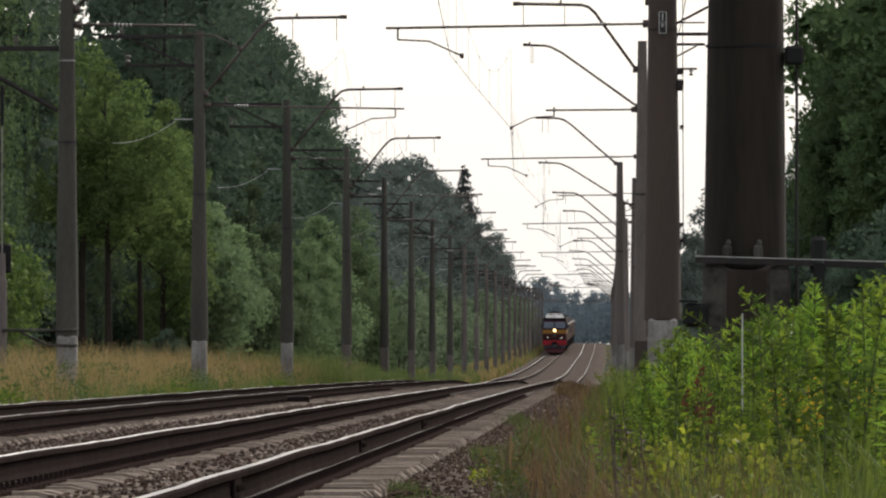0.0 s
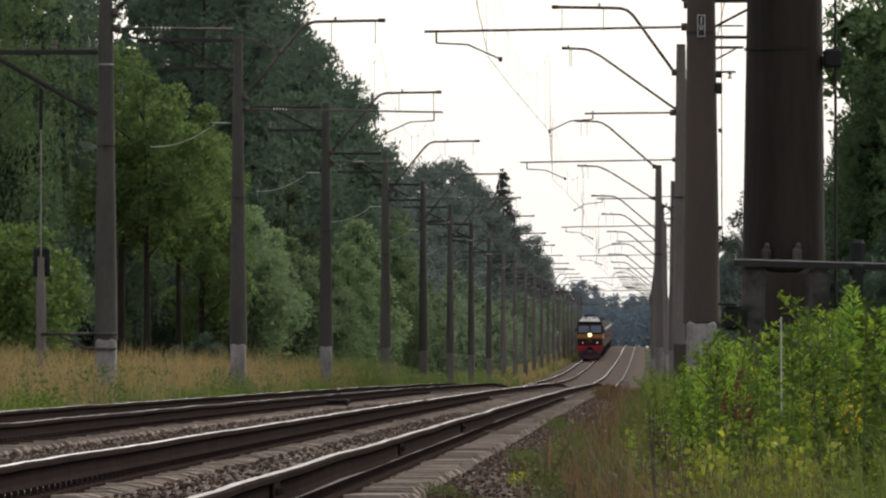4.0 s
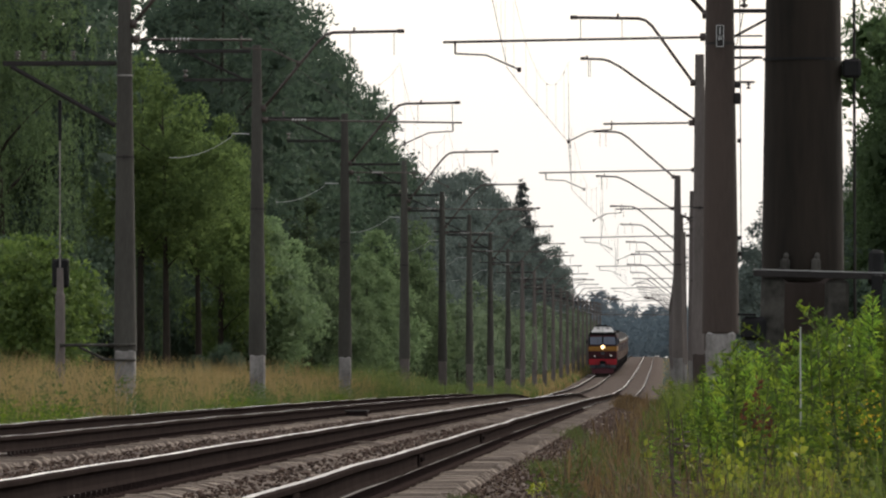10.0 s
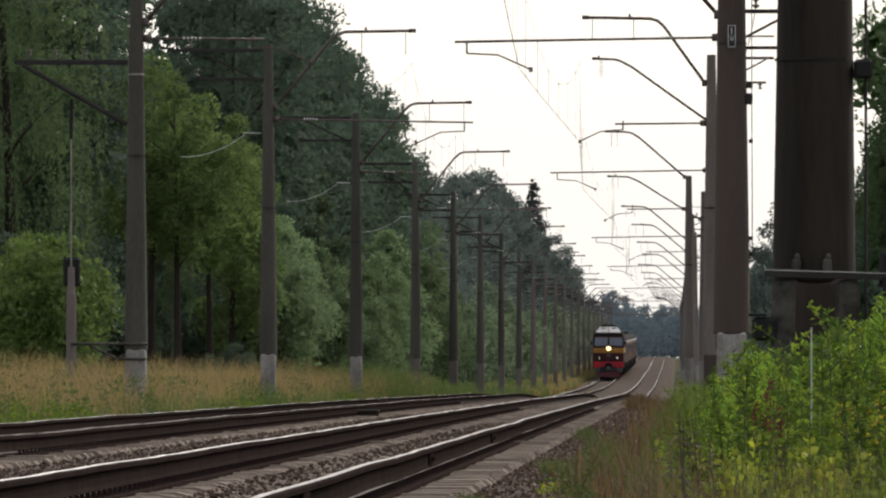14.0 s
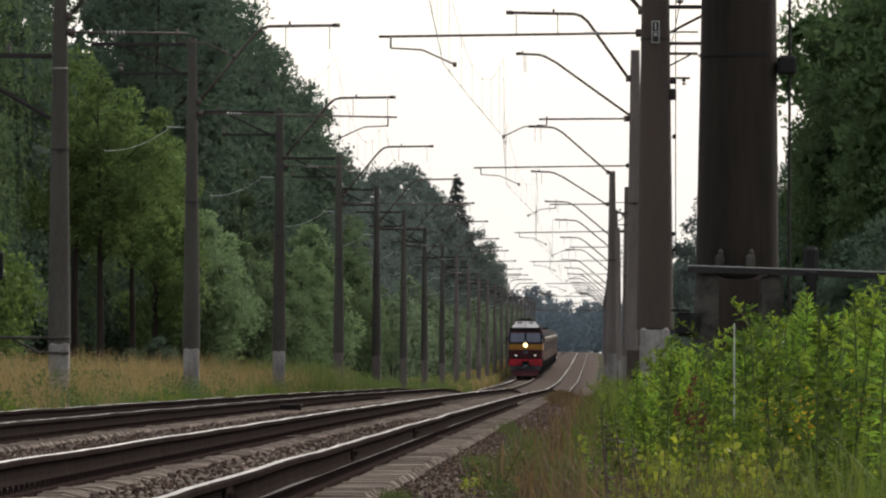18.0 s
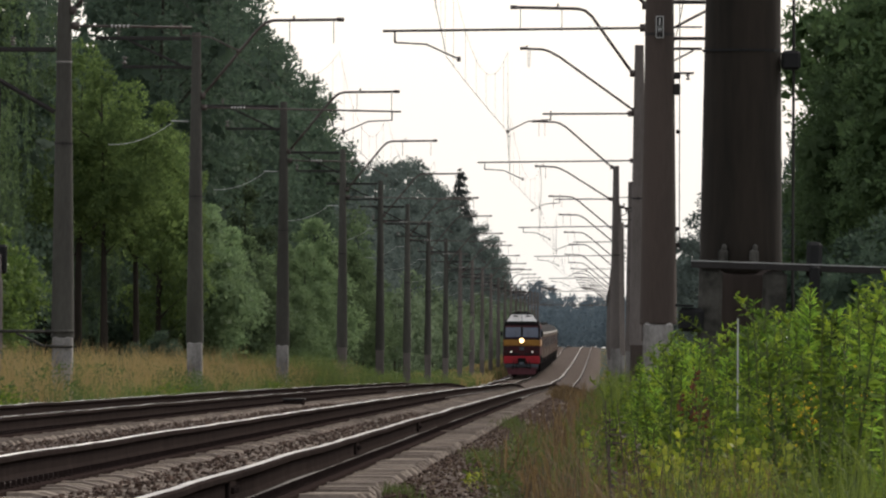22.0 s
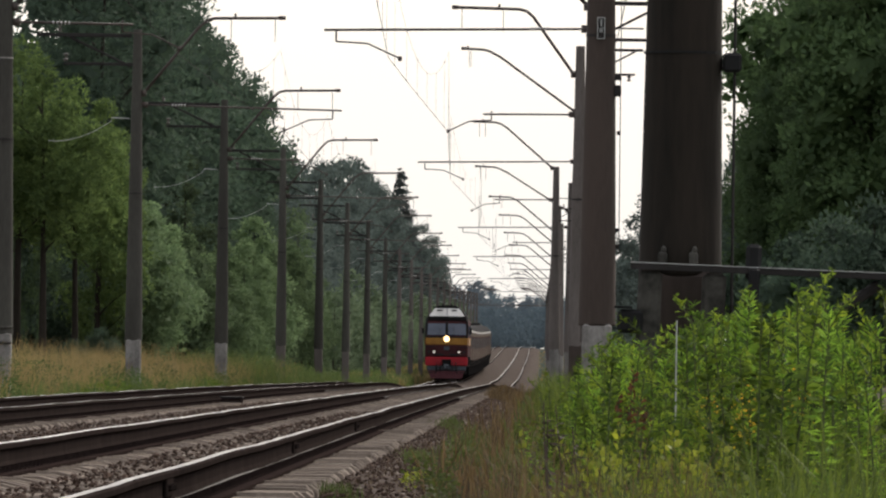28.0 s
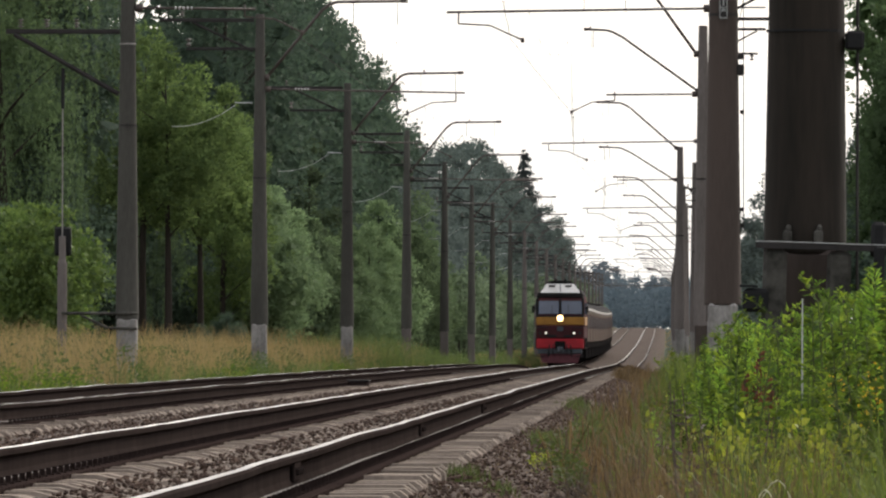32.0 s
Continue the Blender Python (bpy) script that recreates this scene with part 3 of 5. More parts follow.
def registration(mast, d, z, back):
    """The level rod that steadies the contact wire; back: it reaches past the wire and an arm comes back."""
    g = Geo()
    r0, reach = 0.2, 5.0 if back else 2.35
    g.tube([(d * r0, 0, z + 0.02), (d * reach, 0, z - 0.06 if back else z)], 0.024, 7)
    g.box((d * 0.2, 0, z + 0.02), (0.14, 0.12, 0.14))
    part("registration_rod", g, M_TUBE, mast, smooth=True)
    insulator("insulator", (d * 0.85, 0, z + 0.018), (d * 1.22, 0, z + 0.012), mast, 5, 0.036)
    a = Geo()
    if back:
        a.tube([(d * 4.78, 0, z - 0.05), (d * 4.78, 0, z - 0.27)], 0.02, 6)
        a.tube([(d * 4.78, 0, z - 0.27), (d * 4.2, 0, z - 0.30), (d * 3.62, 0, z - 0.56)], 0.018, 6)
        a.box((d * 3.60, 0, z - 0.57), (0.07, 0.05, 0.09))
    else:
        a.tube([(d * 2.15, 0, z + 0.08), (d * 2.15, 0, z - 0.14)], 0.02, 6)
        a.tube([(d * 2.15, 0, z - 0.14), (d * 2.7, 0, z - 0.18), (d * 3.2, 0, z - 0.42)], 0.018, 6)
        a.box((d * 3.2, 0, z - 0.43), (0.07, 0.05, 0.09))
    part("steady_arm", a, M_TUBE, mast, smooth=True)


def field_bracket(mast, d, z, reach, pins, brace, far=0.72, thick=0.035):
    """A bracket on the side away from the track, with pin insulators."""
    g = Geo()
    g.box((d * (0.15 + reach / 2), 0, z), (reach, 0.07, 0.09), bevel=0.01)
    g.tube([(d * 0.17, 0, z - brace), (d * reach * far, 0, z - 0.05)], thick, 6)
    part("bracket", g, M_STEEL, mast, "dark steel angle bracket")
    for x in pins:
        insulator("pin_insulator", (d * x, 0, z + 0.07), (d * x, 0, z + 0.25), mast, 3, 0.058)


def jumper(mast, d, z):
    """A pale rod and a slack cable beside the mast."""
    g = Geo()
    g.tube([(d * 0.18, 0, z), (d * 0.62, 0, z + 0.01)], 0.015, 6)
    pts = [(d * (0.6 + 1.55 * t), 0.1 * t, z - 0.05 - 0.62 * (1 - (1 - t) ** 2) + 0.1 * t) for t in np.linspace(0, 1, 9)]
    g.tube(pts, 0.009, 6)
    part("jumper_cable", g, M_ZINC, mast, "pale slack cable")


def build_masts():
    for k, y in enumerate(SPANS):
        z0 = mast_level(y)
        # right-hand mast
        m = thing("catenary_mast", "brown concrete overhead-line mast with steel arms beside the near track", "mast",
                  pose(RIGHT_X.get(k, 0.70), y, z0, 0, 0, 0), "overhead line masts")
        # shafts from k = 3 on are paled for distance haze
        mast_body(m, {3: 8.34, 4: 8.9, 5: 8.0}.get(k, 8.6), 0.004 if k == 0 else 0.0, (M_MAST_BACKLIT, M_MAST_BROWN, M_MAST_BROWN)[min(k, 2)] if k < 3 else M_CONCRETE_GREY_HAZE, {0: M_MAST_BROWN, 2: M_MAST_BROWN, 3: M_MAST_BROWN, 4: M_CONCRETE_GREY_HAZE}.get(k), {0: 0.014, 1: 0.016}.get(k, 0.0))
        if k >= 2:
            foot, flat, reach, slant, rod = RIGHT_ARMS.get(k, (7.2, 9.0, 3.6, 1.2, 6.7))
            cantilever(m, -1, foot, flat, reach, slant)
            registration(m, -1, rod, k % 2 == 0)
        if 1 <= k <= 8:
            h = 6.4 if k > 1 else 5.0
            b = Geo()
            b.box((0.50, 0, h), (0.75, 0.05, 0.05), bevel=0.01)
            b.tube([(0.17, 0, h - 0.32), (0.72, 0, h - 0.03)], 0.018, 6)
            b.box((0.42, 0, h - 0.45), (0.62, 0.04, 0.04))
            b.box((0.5, 0, h + 0.4), (0.75, 0.03, 0.03))
            part("side_bracket", b, M_STEEL, m)
            insulator("pin_insulator", (0.30, 0, h + 0.04), (0.30, 0, h + 0.2), m, 2, 0.05)
            insulator("pin_insulator", (0.62, 0, h - 0.47), (0.62, 0, h - 0.6), m, 2, 0.045)
        # left-hand mast
        if k < 2:
            continue
        m = thing("catenary_mast", "brown concrete overhead-line mast with a pale footing in tall dry grass", "mast",
                  pose(-9.95, y, z0), "overhead line masts")
        # shafts from k = 10 on take the colour paled for haze
        mast_body(m, 8.6, 0.0, M_MAST if k < 10 else M_CONCRETE_GREY_HAZE, M_FOOTING if k < 5 else M_CONCRETE_GREY_HAZE)
        cantilever(m, 1, 7.05, 8.9, 3.6)
        registration(m, 1, 6.75, k % 2 == 1)
        if k == 2:
            field_bracket(m, -1, 6.33, 2.1, (0.95, 1.5, 1.98), 1.15, 1.0, 0.05)
            z = Geo()
            z.tube([(0, 0, 6.09), (0, 0, 6.12)], 0.152, SIDES)
            part("band", z, M_FOOTING, m, "pale weathered band")
        else:
            field_bracket(m, -1, 8.45, 2.3, (1.9,), 0.75)
            j = Geo()
            j.box((-0.95, 0, 7.75), (1.7, 0.06, 0.07), bevel=0.01)
            part("crossarm", j, M_STEEL, m)
            insulator("pin_insulator", (-1.75, 0, 7.8), (-1.75, 0, 8.05), m, 2, 0.07)
            jumper(m, -1, 6.43)
    # the number plate on the second right-hand mast
    m = [o for o in bpy.data.objects if o.name.startswith("catenary_mast") and abs(o.location.y - 122) < 1][0]
    p = Geo()
    p.box((0.0, -0.212, 4.685), (0.096, 0.012, 0.27), bevel=0.004)
    plate = part("number_plate", p, M_INK, m, "slim black plate with a pale rim")
    rim = Geo()
    for x, z, sx, sz in ((-0.043, 4.685, 0.010, 0.27), (0.043, 4.685, 0.010, 0.27), (0, 4.815, 0.076, 0.010), (0, 4.685, 0.076, 0.008), (0, 4.555, 0.076, 0.010)):
        rim.box((x, -0.222, z), (sx, 0.006, sz))
    part("rim", rim, M_PLATE, plate)
    for x, z, sx, sz in ((0.0, 4.75, 0.018, 0.085), (-0.012, 4.625, 0.016, 0.085), (0.008, 4.66, 0.03, 0.016), (0.014, 4.615, 0.016, 0.06), (0.002, 4.585, 0.036, 0.014)):
        b = Geo()
        b.box((x, -0.222, z), (sx, 0.006, sz))
        part("bar", b, M_PLATE, plate)
    s = Geo()
    s.box((0.21, -0.02, 3.92), (0.10, 0.14, 0.14), bevel=0.02)
    s.box((0.20, 0, 4.08), (0.12, 0.10, 0.06), bevel=0.01)
    part("clamp_insulator", s, M_STEEL, m)
    e = Geo()
    e.tube([(0.255, 0, 1.9), (0.25, 0, 4.0), (0.245, 0, 6.6)], 0.006, 5)
    for z in (2.0, 2.2, 3.4):
        e.box((0.235, 0, z), (0.05, 0.04, 0.05))
    part("earthing_wire", e, M_STEEL, m)
    # switch rod and box on the nearest mast
    m = [o for o in bpy.data.objects if o.name.startswith("catenary_mast") and abs(o.location.y - 54.5) < 1][0]
    r = Geo()
    r.tube([(0.285, -0.05, 0.6), (0.285, -0.05, 8.2)], 0.008, 8)
    part("switch_rod", r, M_STEEL, m)
    r = Geo()
    r.box((0.270, -0.03, 2.195), (0.105, 0.16, 0.105), bevel=0.015)
    r.tube([(0, 0, 2.240), (0, 0, 2.254)], 0.2165, SIDES)
    part("rod_guide", r, M_INK, m, "black rod guide on a steel band")
    for x in (-0.10, 0.07):
        w = Geo()
        w.box((x, -0.232, 1.10), (0.052, 0.05, 0.10), bevel=0.012)
        w.box((x + 0.006, -0.232, 1.16), (0.030, 0.045, 0.04), bevel=0.012)
        w.tube([(x, -0.262, 1.07), (x, -0.262, 1.14)], 0.012, 6)
        part("anchor_bolt", w, M_FOOTING_OLD, m)


def build_platform():
    """The steel beam over the footing of the nearest mast, on its props."""
    y = 54.3
    t = thing("service_beam", "dark steel channel beam on concrete props beside the mast", "beam", pose(0.757, y, level(y) + 0.003, 0, 1.7, 0))
    g = Geo()
    g.box((0.60, -0.30, 1.092), (1.82, 0.16, 0.012), bevel=0.003)
    g.box((0.60, -0.374, 1.078), (1.82, 0.012, 0.026), bevel=0.003)
    part("channel", g, M_STEEL, t, "dark steel channel with a pale top edge")
    e = Geo()
    e.box((0.60, -0.30, 1.1035), (1.82, 0.165, 0.005))
    part("top_plate", e, M_PLATE, t, "thin pale plate along the beam")
    for x in (-0.20, 0.15):
        p = Geo()
        p.box((x, -0.28, 0.36), (0.13, 0.16, 1.40), bevel=0.02)
        part("prop", p, M_FOOTING_OLD, t)
    b = Geo()
    b.tube([(0.72, -0.28, 0.80), (1.05, -0.28, 1.04)], 0.03, 8)
    part("brace", b, M_STEEL, t)
    b = Geo()
    b.box((0.36, -0.30, 1.13), (0.085, 0.10, 0.20), bevel=0.02)
    b.box((0.365, -0.40, 0.93), (0.06, 0.05, 0.34), bevel=0.015)
    part("drive_block", b, M_INK, t)
    b = Geo()
    b.box((-0.30, -0.34, 0.78), (0.14, 0.12, 0.13), bevel=0.02)
    b.box((-0.34, -0.34, 0.855), (0.10, 0.13, 0.012))
    part("junction_box", b, M_INK, t)


def build_wires():
    """Catenary, contact wire and droppers over both tracks, one thing for each."""
    for cx, tag, odd in ((RIGHT, "near", 0), (LEFT, "far", 1)):
        t = thing("overhead_wire", "thin sagging overhead wires with droppers above the %s track" % tag, "wire", group="overhead wires")
        for k in range(1, 16):
            y0, y1 = SPANS[k], SPANS[k + 1]
            x0, x1 = (cx + (0.30 if (k + i) % 2 else (-0.24, 0.0)[odd]) for i in (0, 1))
            g = Geo()
            s = np.linspace(0, 1, 13)
            carrier = [(x0 + (x1 - x0) * q, y0 + (y1 - y0) * q, mast_level(y0 + (y1 - y0) * q) + 8.15 - 4 * 1.25 * q * (1 - q)) for q in s]
            contact = [(x0 + (x1 - x0) * q, y0 + (y1 - y0) * q, mast_level(y0 + (y1 - y0) * q) + 6.22) for q in s]
            g.tube(carrier, 0.0028, 5)
            part("carrier_wire", g, M_WIRE, t)
            c = Geo()
            c.tube(contact, 0.0055, 5)
            part("contact_wire", c, M_WIRE, t)
            for a, b in zip(carrier[1:-1:2], contact[1:-1:2]):
                if k < 9:
                    d = Geo()
                    d.tube([a, b], 0.0025, 4)
                    d.box(a, (0.02, 0.03, 0.03))
                    d.box(b, (0.02, 0.03, 0.03))
                    part("dropper", d, M_WIRE, t)
    t = thing("feeder_wire", "thin line wires on pin insulators along the masts", "wire", group="overhead wires")
    for k in range(1, 10):
        g = Geo()
        s = np.linspace(0, 1, 9)
        y0, y1 = SPANS[k], SPANS[k + 1]
        h0 = 5.2 if k == 1 else 6.6
        g.tube([(1.0, y0 + (y1 - y0) * q, level(y0) + h0 + (6.6 - h0) * q - 2.2 * q * (1 - q)) for q in s], 0.006, 4)
        part("wire", g, M_WIRE, t)


def build_post():
    """The slim post beside the first left-hand mast, tied to its footing by a pipe."""
    y = 182.0
    t = thing("antenna_post", "slim grey post with a black box and rod in tall grass", "post", pose(-11.15, y, level(y)))
    g = Geo()
    g.tube([(0, 0, -0.3), (0, 0, 2.05), (0, 0, 2.12), (0, 0, 2.55)], [0.092, 0.088, 0.066, 0.062], 12)
    part("post", g, M_CONCRETE_GREY_HAZE, t, "grey concrete post")
    g = Geo()
    g.box((0, 0.19, 2.46), (0.31, 0.22, 0.54), bevel=0.04)
    part("box", g, M_INK, t, "black box")
    g = Geo()
    g.tube([(0, 0, 2.5), (0, 0, 4.95)], 0.014, 8)
    part("rod", g, M_FOOTING, t, "pale thin rod")
    g = Geo()
    g.tube([(0, 0, 4.9), (0, 0, 5.65)], 0.034, 10)
    part("rod_cap", g, M_INK, t)
    g = Geo()
    g.tube([(0, -0.12, 1.13), (1.42, -0.26, 1.13)], 0.028, 8)
    g.tube([(0.35, -0.14, 1.1), (0.85, -0.22, 0.86), (1.40, -0.26, 0.85)], 0.024, 8)
    part("tie_pipe", g, M_FOOTING_OLD, t, smooth=True)


def build_bond():
    """A dark track-circuit box beside the inner rail of the far track."""
    t = thing("impedance_bond", "squat dark iron track box beside the rail", "track box", pose(-5.62, 180.0, level(180.0)))
    g = Geo()
    g.box((0, 0, -0.20), (0.38, 0.75, 0.20), bevel=0.03)
    part("case", g, M_CLIP, t)
    g = Geo()
    g.box((0, 0, -0.09), (0.42, 0.80, 0.03), bevel=0.01)
    part("lid", g, M_STEEL, t)


def build_stake():
    """A thin bleached stake among the weeds."""
    t = thing("stake", "thin bleached white stake standing among weeds", "stake", pose(0.575, 43.0, land(0.575, 43.0), 0, 0.6, 0))
    g = Geo()
    g.tube([(0, 0, -0.1), (0.004, 0, 0.7), (-0.004, 0, 1.45)], [0.005, 0.0045, 0.0035], 7)
    part("stick", g, M_PLATE, t)


build_bond()
build_stake()
build_masts()
build_platform()
build_wires()
build_post()


# ---- the train ----
def build_loco():
    """Diesel express locomotive. Its own y runs backwards from the front."""
    t = thing("diesel_locomotive", "red and maroon diesel locomotive with an orange stripe and lit headlight", "locomotive")
    # body shell: sections from the front backwards, (y, half width, roof drop, lower edge)
    def section(w, z0, z1, crown):
        pts = [(-w, z0), (w, z0), (w, 3.95), (w * 0.97, z1 - 0.55), (w * 0.84, z1 - 0.18), (w * 0.55, z1 - 0.02), (0, z1 + crown), (-w * 0.55, z1 - 0.02), (-w * 0.84, z1 - 0.18), (-w * 0.97, z1 - 0.55), (-w, 3.95)]
        return pts
    g = Geo()
    rings = [(0.35, 1.44, 1.15, 4.45), (0.60, 1.52, 1.15, 4.62), (1.3, 1.54, 1.15, 4.80), (20.0, 1.54, 1.15, 4.80), (20.4, 1.44, 1.15, 4.5)]
    n = 11
    for y, w, z0, z1 in rings:
        g.v += [(x, y, z) for x, z in section(w, z0, z1, 0.03)]
    for i in range(len(rings) - 1):
        for k in range(n):
            a, b = i * n + k, i * n + (k + 1) % n
            g.f.append((a, b, b + n, a + n))
            g.m.append(1 if 3 <= k <= 8 else 0)
    g.f += [tuple(range(n))[::-1], tuple(range(4 * n, 5 * n))]
    g.m += [0, 0]
    part("body", g, [M_MAROON, M_SOOT], t, "dark maroon body shell")

    def face(name, x0, x1, z0, z1, y0, y1, mat, label="", bevel=0.03, parent=t, y_top=None):
        f = Geo()
        f.box(((x0 + x1) / 2, (y0 + y1) / 2, (z0 + z1) / 2), (x1 - x0, y1 - y0, z1 - z0), bevel=bevel)
        if y_top is not None:
            zm = (z0 + z1) / 2
            f.v = [(x, y + (y_top if z > zm else 0), z) for x, y, z in f.v]
        return part(name, f, mat, parent, label)

    face("apron", -1.50, 1.50, 1.05, 1.66, 0.02, 0.42, M_RED, "bright red front apron", 0.06)
    face("nose_panel", -1.50, 1.50, 1.66, 2.48, 0.03, 0.42, M_MAROON, "dark maroon nose panel", 0.05)
    face("stripe", -1.50, 1.50, 2.48, 2.98, 0.03, 0.42, M_ORANGE, "orange-yellow stripe", 0.05)
    face("window_frame", -1.48, 1.48, 2.98, 4.12, 0.12, 0.5, M_MAROON, "", 0.05, y_top=0.14)
    for s in (-1, 1):
        face("windscreen", s * 0.72 - 0.66, s * 0.72 + 0.66, 3.14, 3.98, 0.085, 0.2, M_GLASS, "large windscreen pane", 0.04, y_top=0.14)
        face("wiper", s * 0.5 - 0.015, s * 0.5 + 0.015, 3.12, 3.7, 0.03, 0.05, M_INK, "", 0.004, y_top=0.12)
    face("brow", -1.42, 1.42, 4.12, 4.46, 0.28, 0.8, M_SOOT, "", 0.08)
    v = Geo()
    v.add([(-1.26, 0.32, 4.46), (1.26, 0.32, 4.46), (0.86, 0.72, 5.00), (-0.86, 0.72, 5.00), (-1.26, 1.6, 4.46), (1.26, 1.6, 4.46), (0.86, 1.6, 5.00), (-0.86, 1.6, 5.00)],
          [(0, 1, 2, 3), (5, 4, 7, 6), (4, 0, 3, 7), (1, 5, 6, 2), (3, 2, 6, 7), (4, 5, 1, 0)])
    visor = part("roof_visor", v, M_CREAM, t, "cream-white sloping roof front")
    for x in (-0.52, 0.52):
        face("vent", x - 0.20, x + 0.20, 4.82, 4.92, 0.50, 0.66, M_SOOT, "dark roof vent", 0.01, visor)
    face("visor_seam", -0.025, 0.025, 4.50, 4.98, 0.33, 0.50, M_BLUEGREY, "", 0.004, visor, y_top=0.28)
    hump = Geo()
    hump.sweep([(-1.0, 4.78), (1.0, 4.78), (0.90, 5.02), (0.66, 5.16), (0, 5.21), (-0.66, 5.16), (-0.90, 5.02)], [(0, 0.74, 0), (0, 7.0, 0)])
    part("roof_hatch", hump, M_SOOT, t, "sooty black rounded roof hatch")
    face("exhaust_hood", -0.7, 0.7, 4.8, 5.12, 8.0, 13.0, M_SOOT, "", 0.05)
    for s in (-1, 1):
        horn = Geo()
        horn.tube([(s * 0.3, 0.9, 5.24), (s * 0.3, 0.55, 5.24)], [0.03, 0.075], 8)
        horn.box((s * 0.3, 0.95, 5.15), (0.06, 0.06, 0.2))
        part("horn", horn, M_SOOT, t)
        face("corner_post", s * 1.44 - 0.075, s * 1.44 + 0.075, 2.98, 4.12, 0.10, 0.40, M_INK, "black corner post", 0.03, y_top=0.14)
        face("handrail", s * 1.12 - 0.34, s * 1.12 + 0.34, 2.32, 2.36, -0.03, 0.01, M_STEEL, "", 0.008)
        face("step", s * 1.22 - 0.24, s * 1.22 + 0.24, 0.56, 0.62, -0.04, 0.24, M_STEEL, "", 0.01)
        face("nose_grille", s * 0.52 - 0.30, s * 0.52 + 0.30, 1.74, 1.88, -0.005, 0.05, M_INK, "", 0.01)
        for k in range(2):
            c = Geo()
            x = s * (0.42 + 0.24 * k)
            c.tube([(x, 0.02, 1.30), (x * 1.03, -0.10, 1.12), (x * 1.06, -0.12, 0.86), (x * 1.0, -0.02, 0.66)], 0.038, 7)
            part("air_hose", c, M_INK, t)
    face("window_sill", -1.48, 1.48, 2.96, 3.06, 0.05, 0.3, M_INK, "black sill under the windscreens", 0.02)
    face("centre_post", -0.07, 0.07, 3.06, 4.10, 0.075, 0.25, M_INK, "", 0.02, y_top=0.14)
    face("emblem", -0.20, 0.20, 2.12, 2.40, -0.02, 0.05, M_BLUEGREY, "dull grey emblem plate", 0.03)
    face("drawgear_pocket", -0.34, 0.34, 1.02, 1.50, -0.03, 0.10, M_UNDER_SHADE, "dark drawgear pocket", 0.05)
    h = Geo()
    h.tube([(0, 0.10, 2.90), (0, -0.06, 2.90)], 0.24, 20)
    lamp = part("headlight", h, M_STEEL, t, "round headlight, lit")
    h = Geo()
    h.tube([(0, -0.05, 2.90), (0, -0.075, 2.90)], 0.20, 20)
    part("lens", h, M_LAMP, lamp)
    for s in (-1, 1):
        h = Geo()
        h.tube([(s * 0.88, 0.05, 2.0), (s * 0.88, -0.04, 2.0)], 0.13, 14)
        buf = part("marker_light", h, M_STEEL, t)
        h = Geo()
        h.tube([(s * 0.88, -0.03, 2.0), (s * 0.88, -0.05, 2.0)], 0.065, 14)
        part("lens", h, M_MARKER, buf)
        h = Geo()
        h.tube([(s * 1.25, 0.05, 2.0), (s * 1.25, -0.03, 2.0)], 0.10, 14)
        part("marker_light", h, M_STEEL, t)
        m = Geo()
        m.box((s * 1.70, 0.55, 3.45), (0.16, 0.10, 0.42), bevel=0.03)
        m.tube([(s * 1.5, 0.55, 3.5), (s * 1.68, 0.55, 3.5)], 0.02, 6)
        part("mirror", m, M_INK, t)
        # stripe, apron and windows along the side
        face("side_stripe", s * 1.545 - 0.012, s * 1.545 + 0.012, 2.48, 2.98, 0.6, 20.0, M_ORANGE, "", 0.004)
        face("side_skirt", s * 1.545 - 0.014, s * 1.545 + 0.014, 1.10, 1.70, 0.6, 20.0, M_UNDER_SHADE, "side skirt in the shaded underframe colour", 0.004)
        for y in (1.3, 5.5, 8.0, 10.5, 13.0, 18.4):
            face("side_window", s * 1.55 - 0.02, s * 1.55 + 0.02, 3.15, 3.85, y - 0.4, y + 0.4, M_GLASS, "", 0.01)
    face("coupler_beam", -1.40, 1.40, 0.72, 1.08, 0.12, 0.5, M_BLUEGREY, "blue-grey buffer beam", 0.05)
    c = Geo()
    c.box((0, -0.05, 0.98), (0.42, 0.5, 0.36), bevel=0.06)
    c.box((-0.12, -0.36, 1.0), (0.14, 0.22, 0.30), bevel=0.04)
    c.box((0.16, -0.30, 1.0), (0.10, 0.14, 0.26), bevel=0.03)
    part("coupler", c, M_BLUEGREY, t, "automatic knuckle coupler")
    for s in (-0.75, 0.75):
        c = Geo()
        c.tube([(s, 0.1, 0.95), (s, -0.08, 0.75), (s, -0.06, 0.5)], 0.035, 8)
        part("brake_hose", c, M_INK, t)
    p = Geo()
    p.add([(-1.3, 0.12, 0.72), (1.3, 0.12, 0.72), (1.12, 0.02, 0.18), (-1.12, 0.02, 0.18), (-1.3, 0.3, 0.72), (1.3, 0.3, 0.72), (1.12, 0.2, 0.18), (-1.12, 0.2, 0.18)],
          [(3, 2, 1, 0), (4, 5, 6, 7), (0, 1, 5, 4), (7, 6, 2, 3), (0, 4, 7, 3), (2, 6, 5, 1)])
    part("pilot", p, M_PILOT, t, "worn red snow plough")
    u = Geo()
    u.box((0, 10.4, 0.85), (2.5, 6.5, 0.75), bevel=0.1)
    part("fuel_tank", u, M_UNDER_SHADE, t)
    running_gear(t, (3.9, 16.5), 1.85, 0.61)
    return t


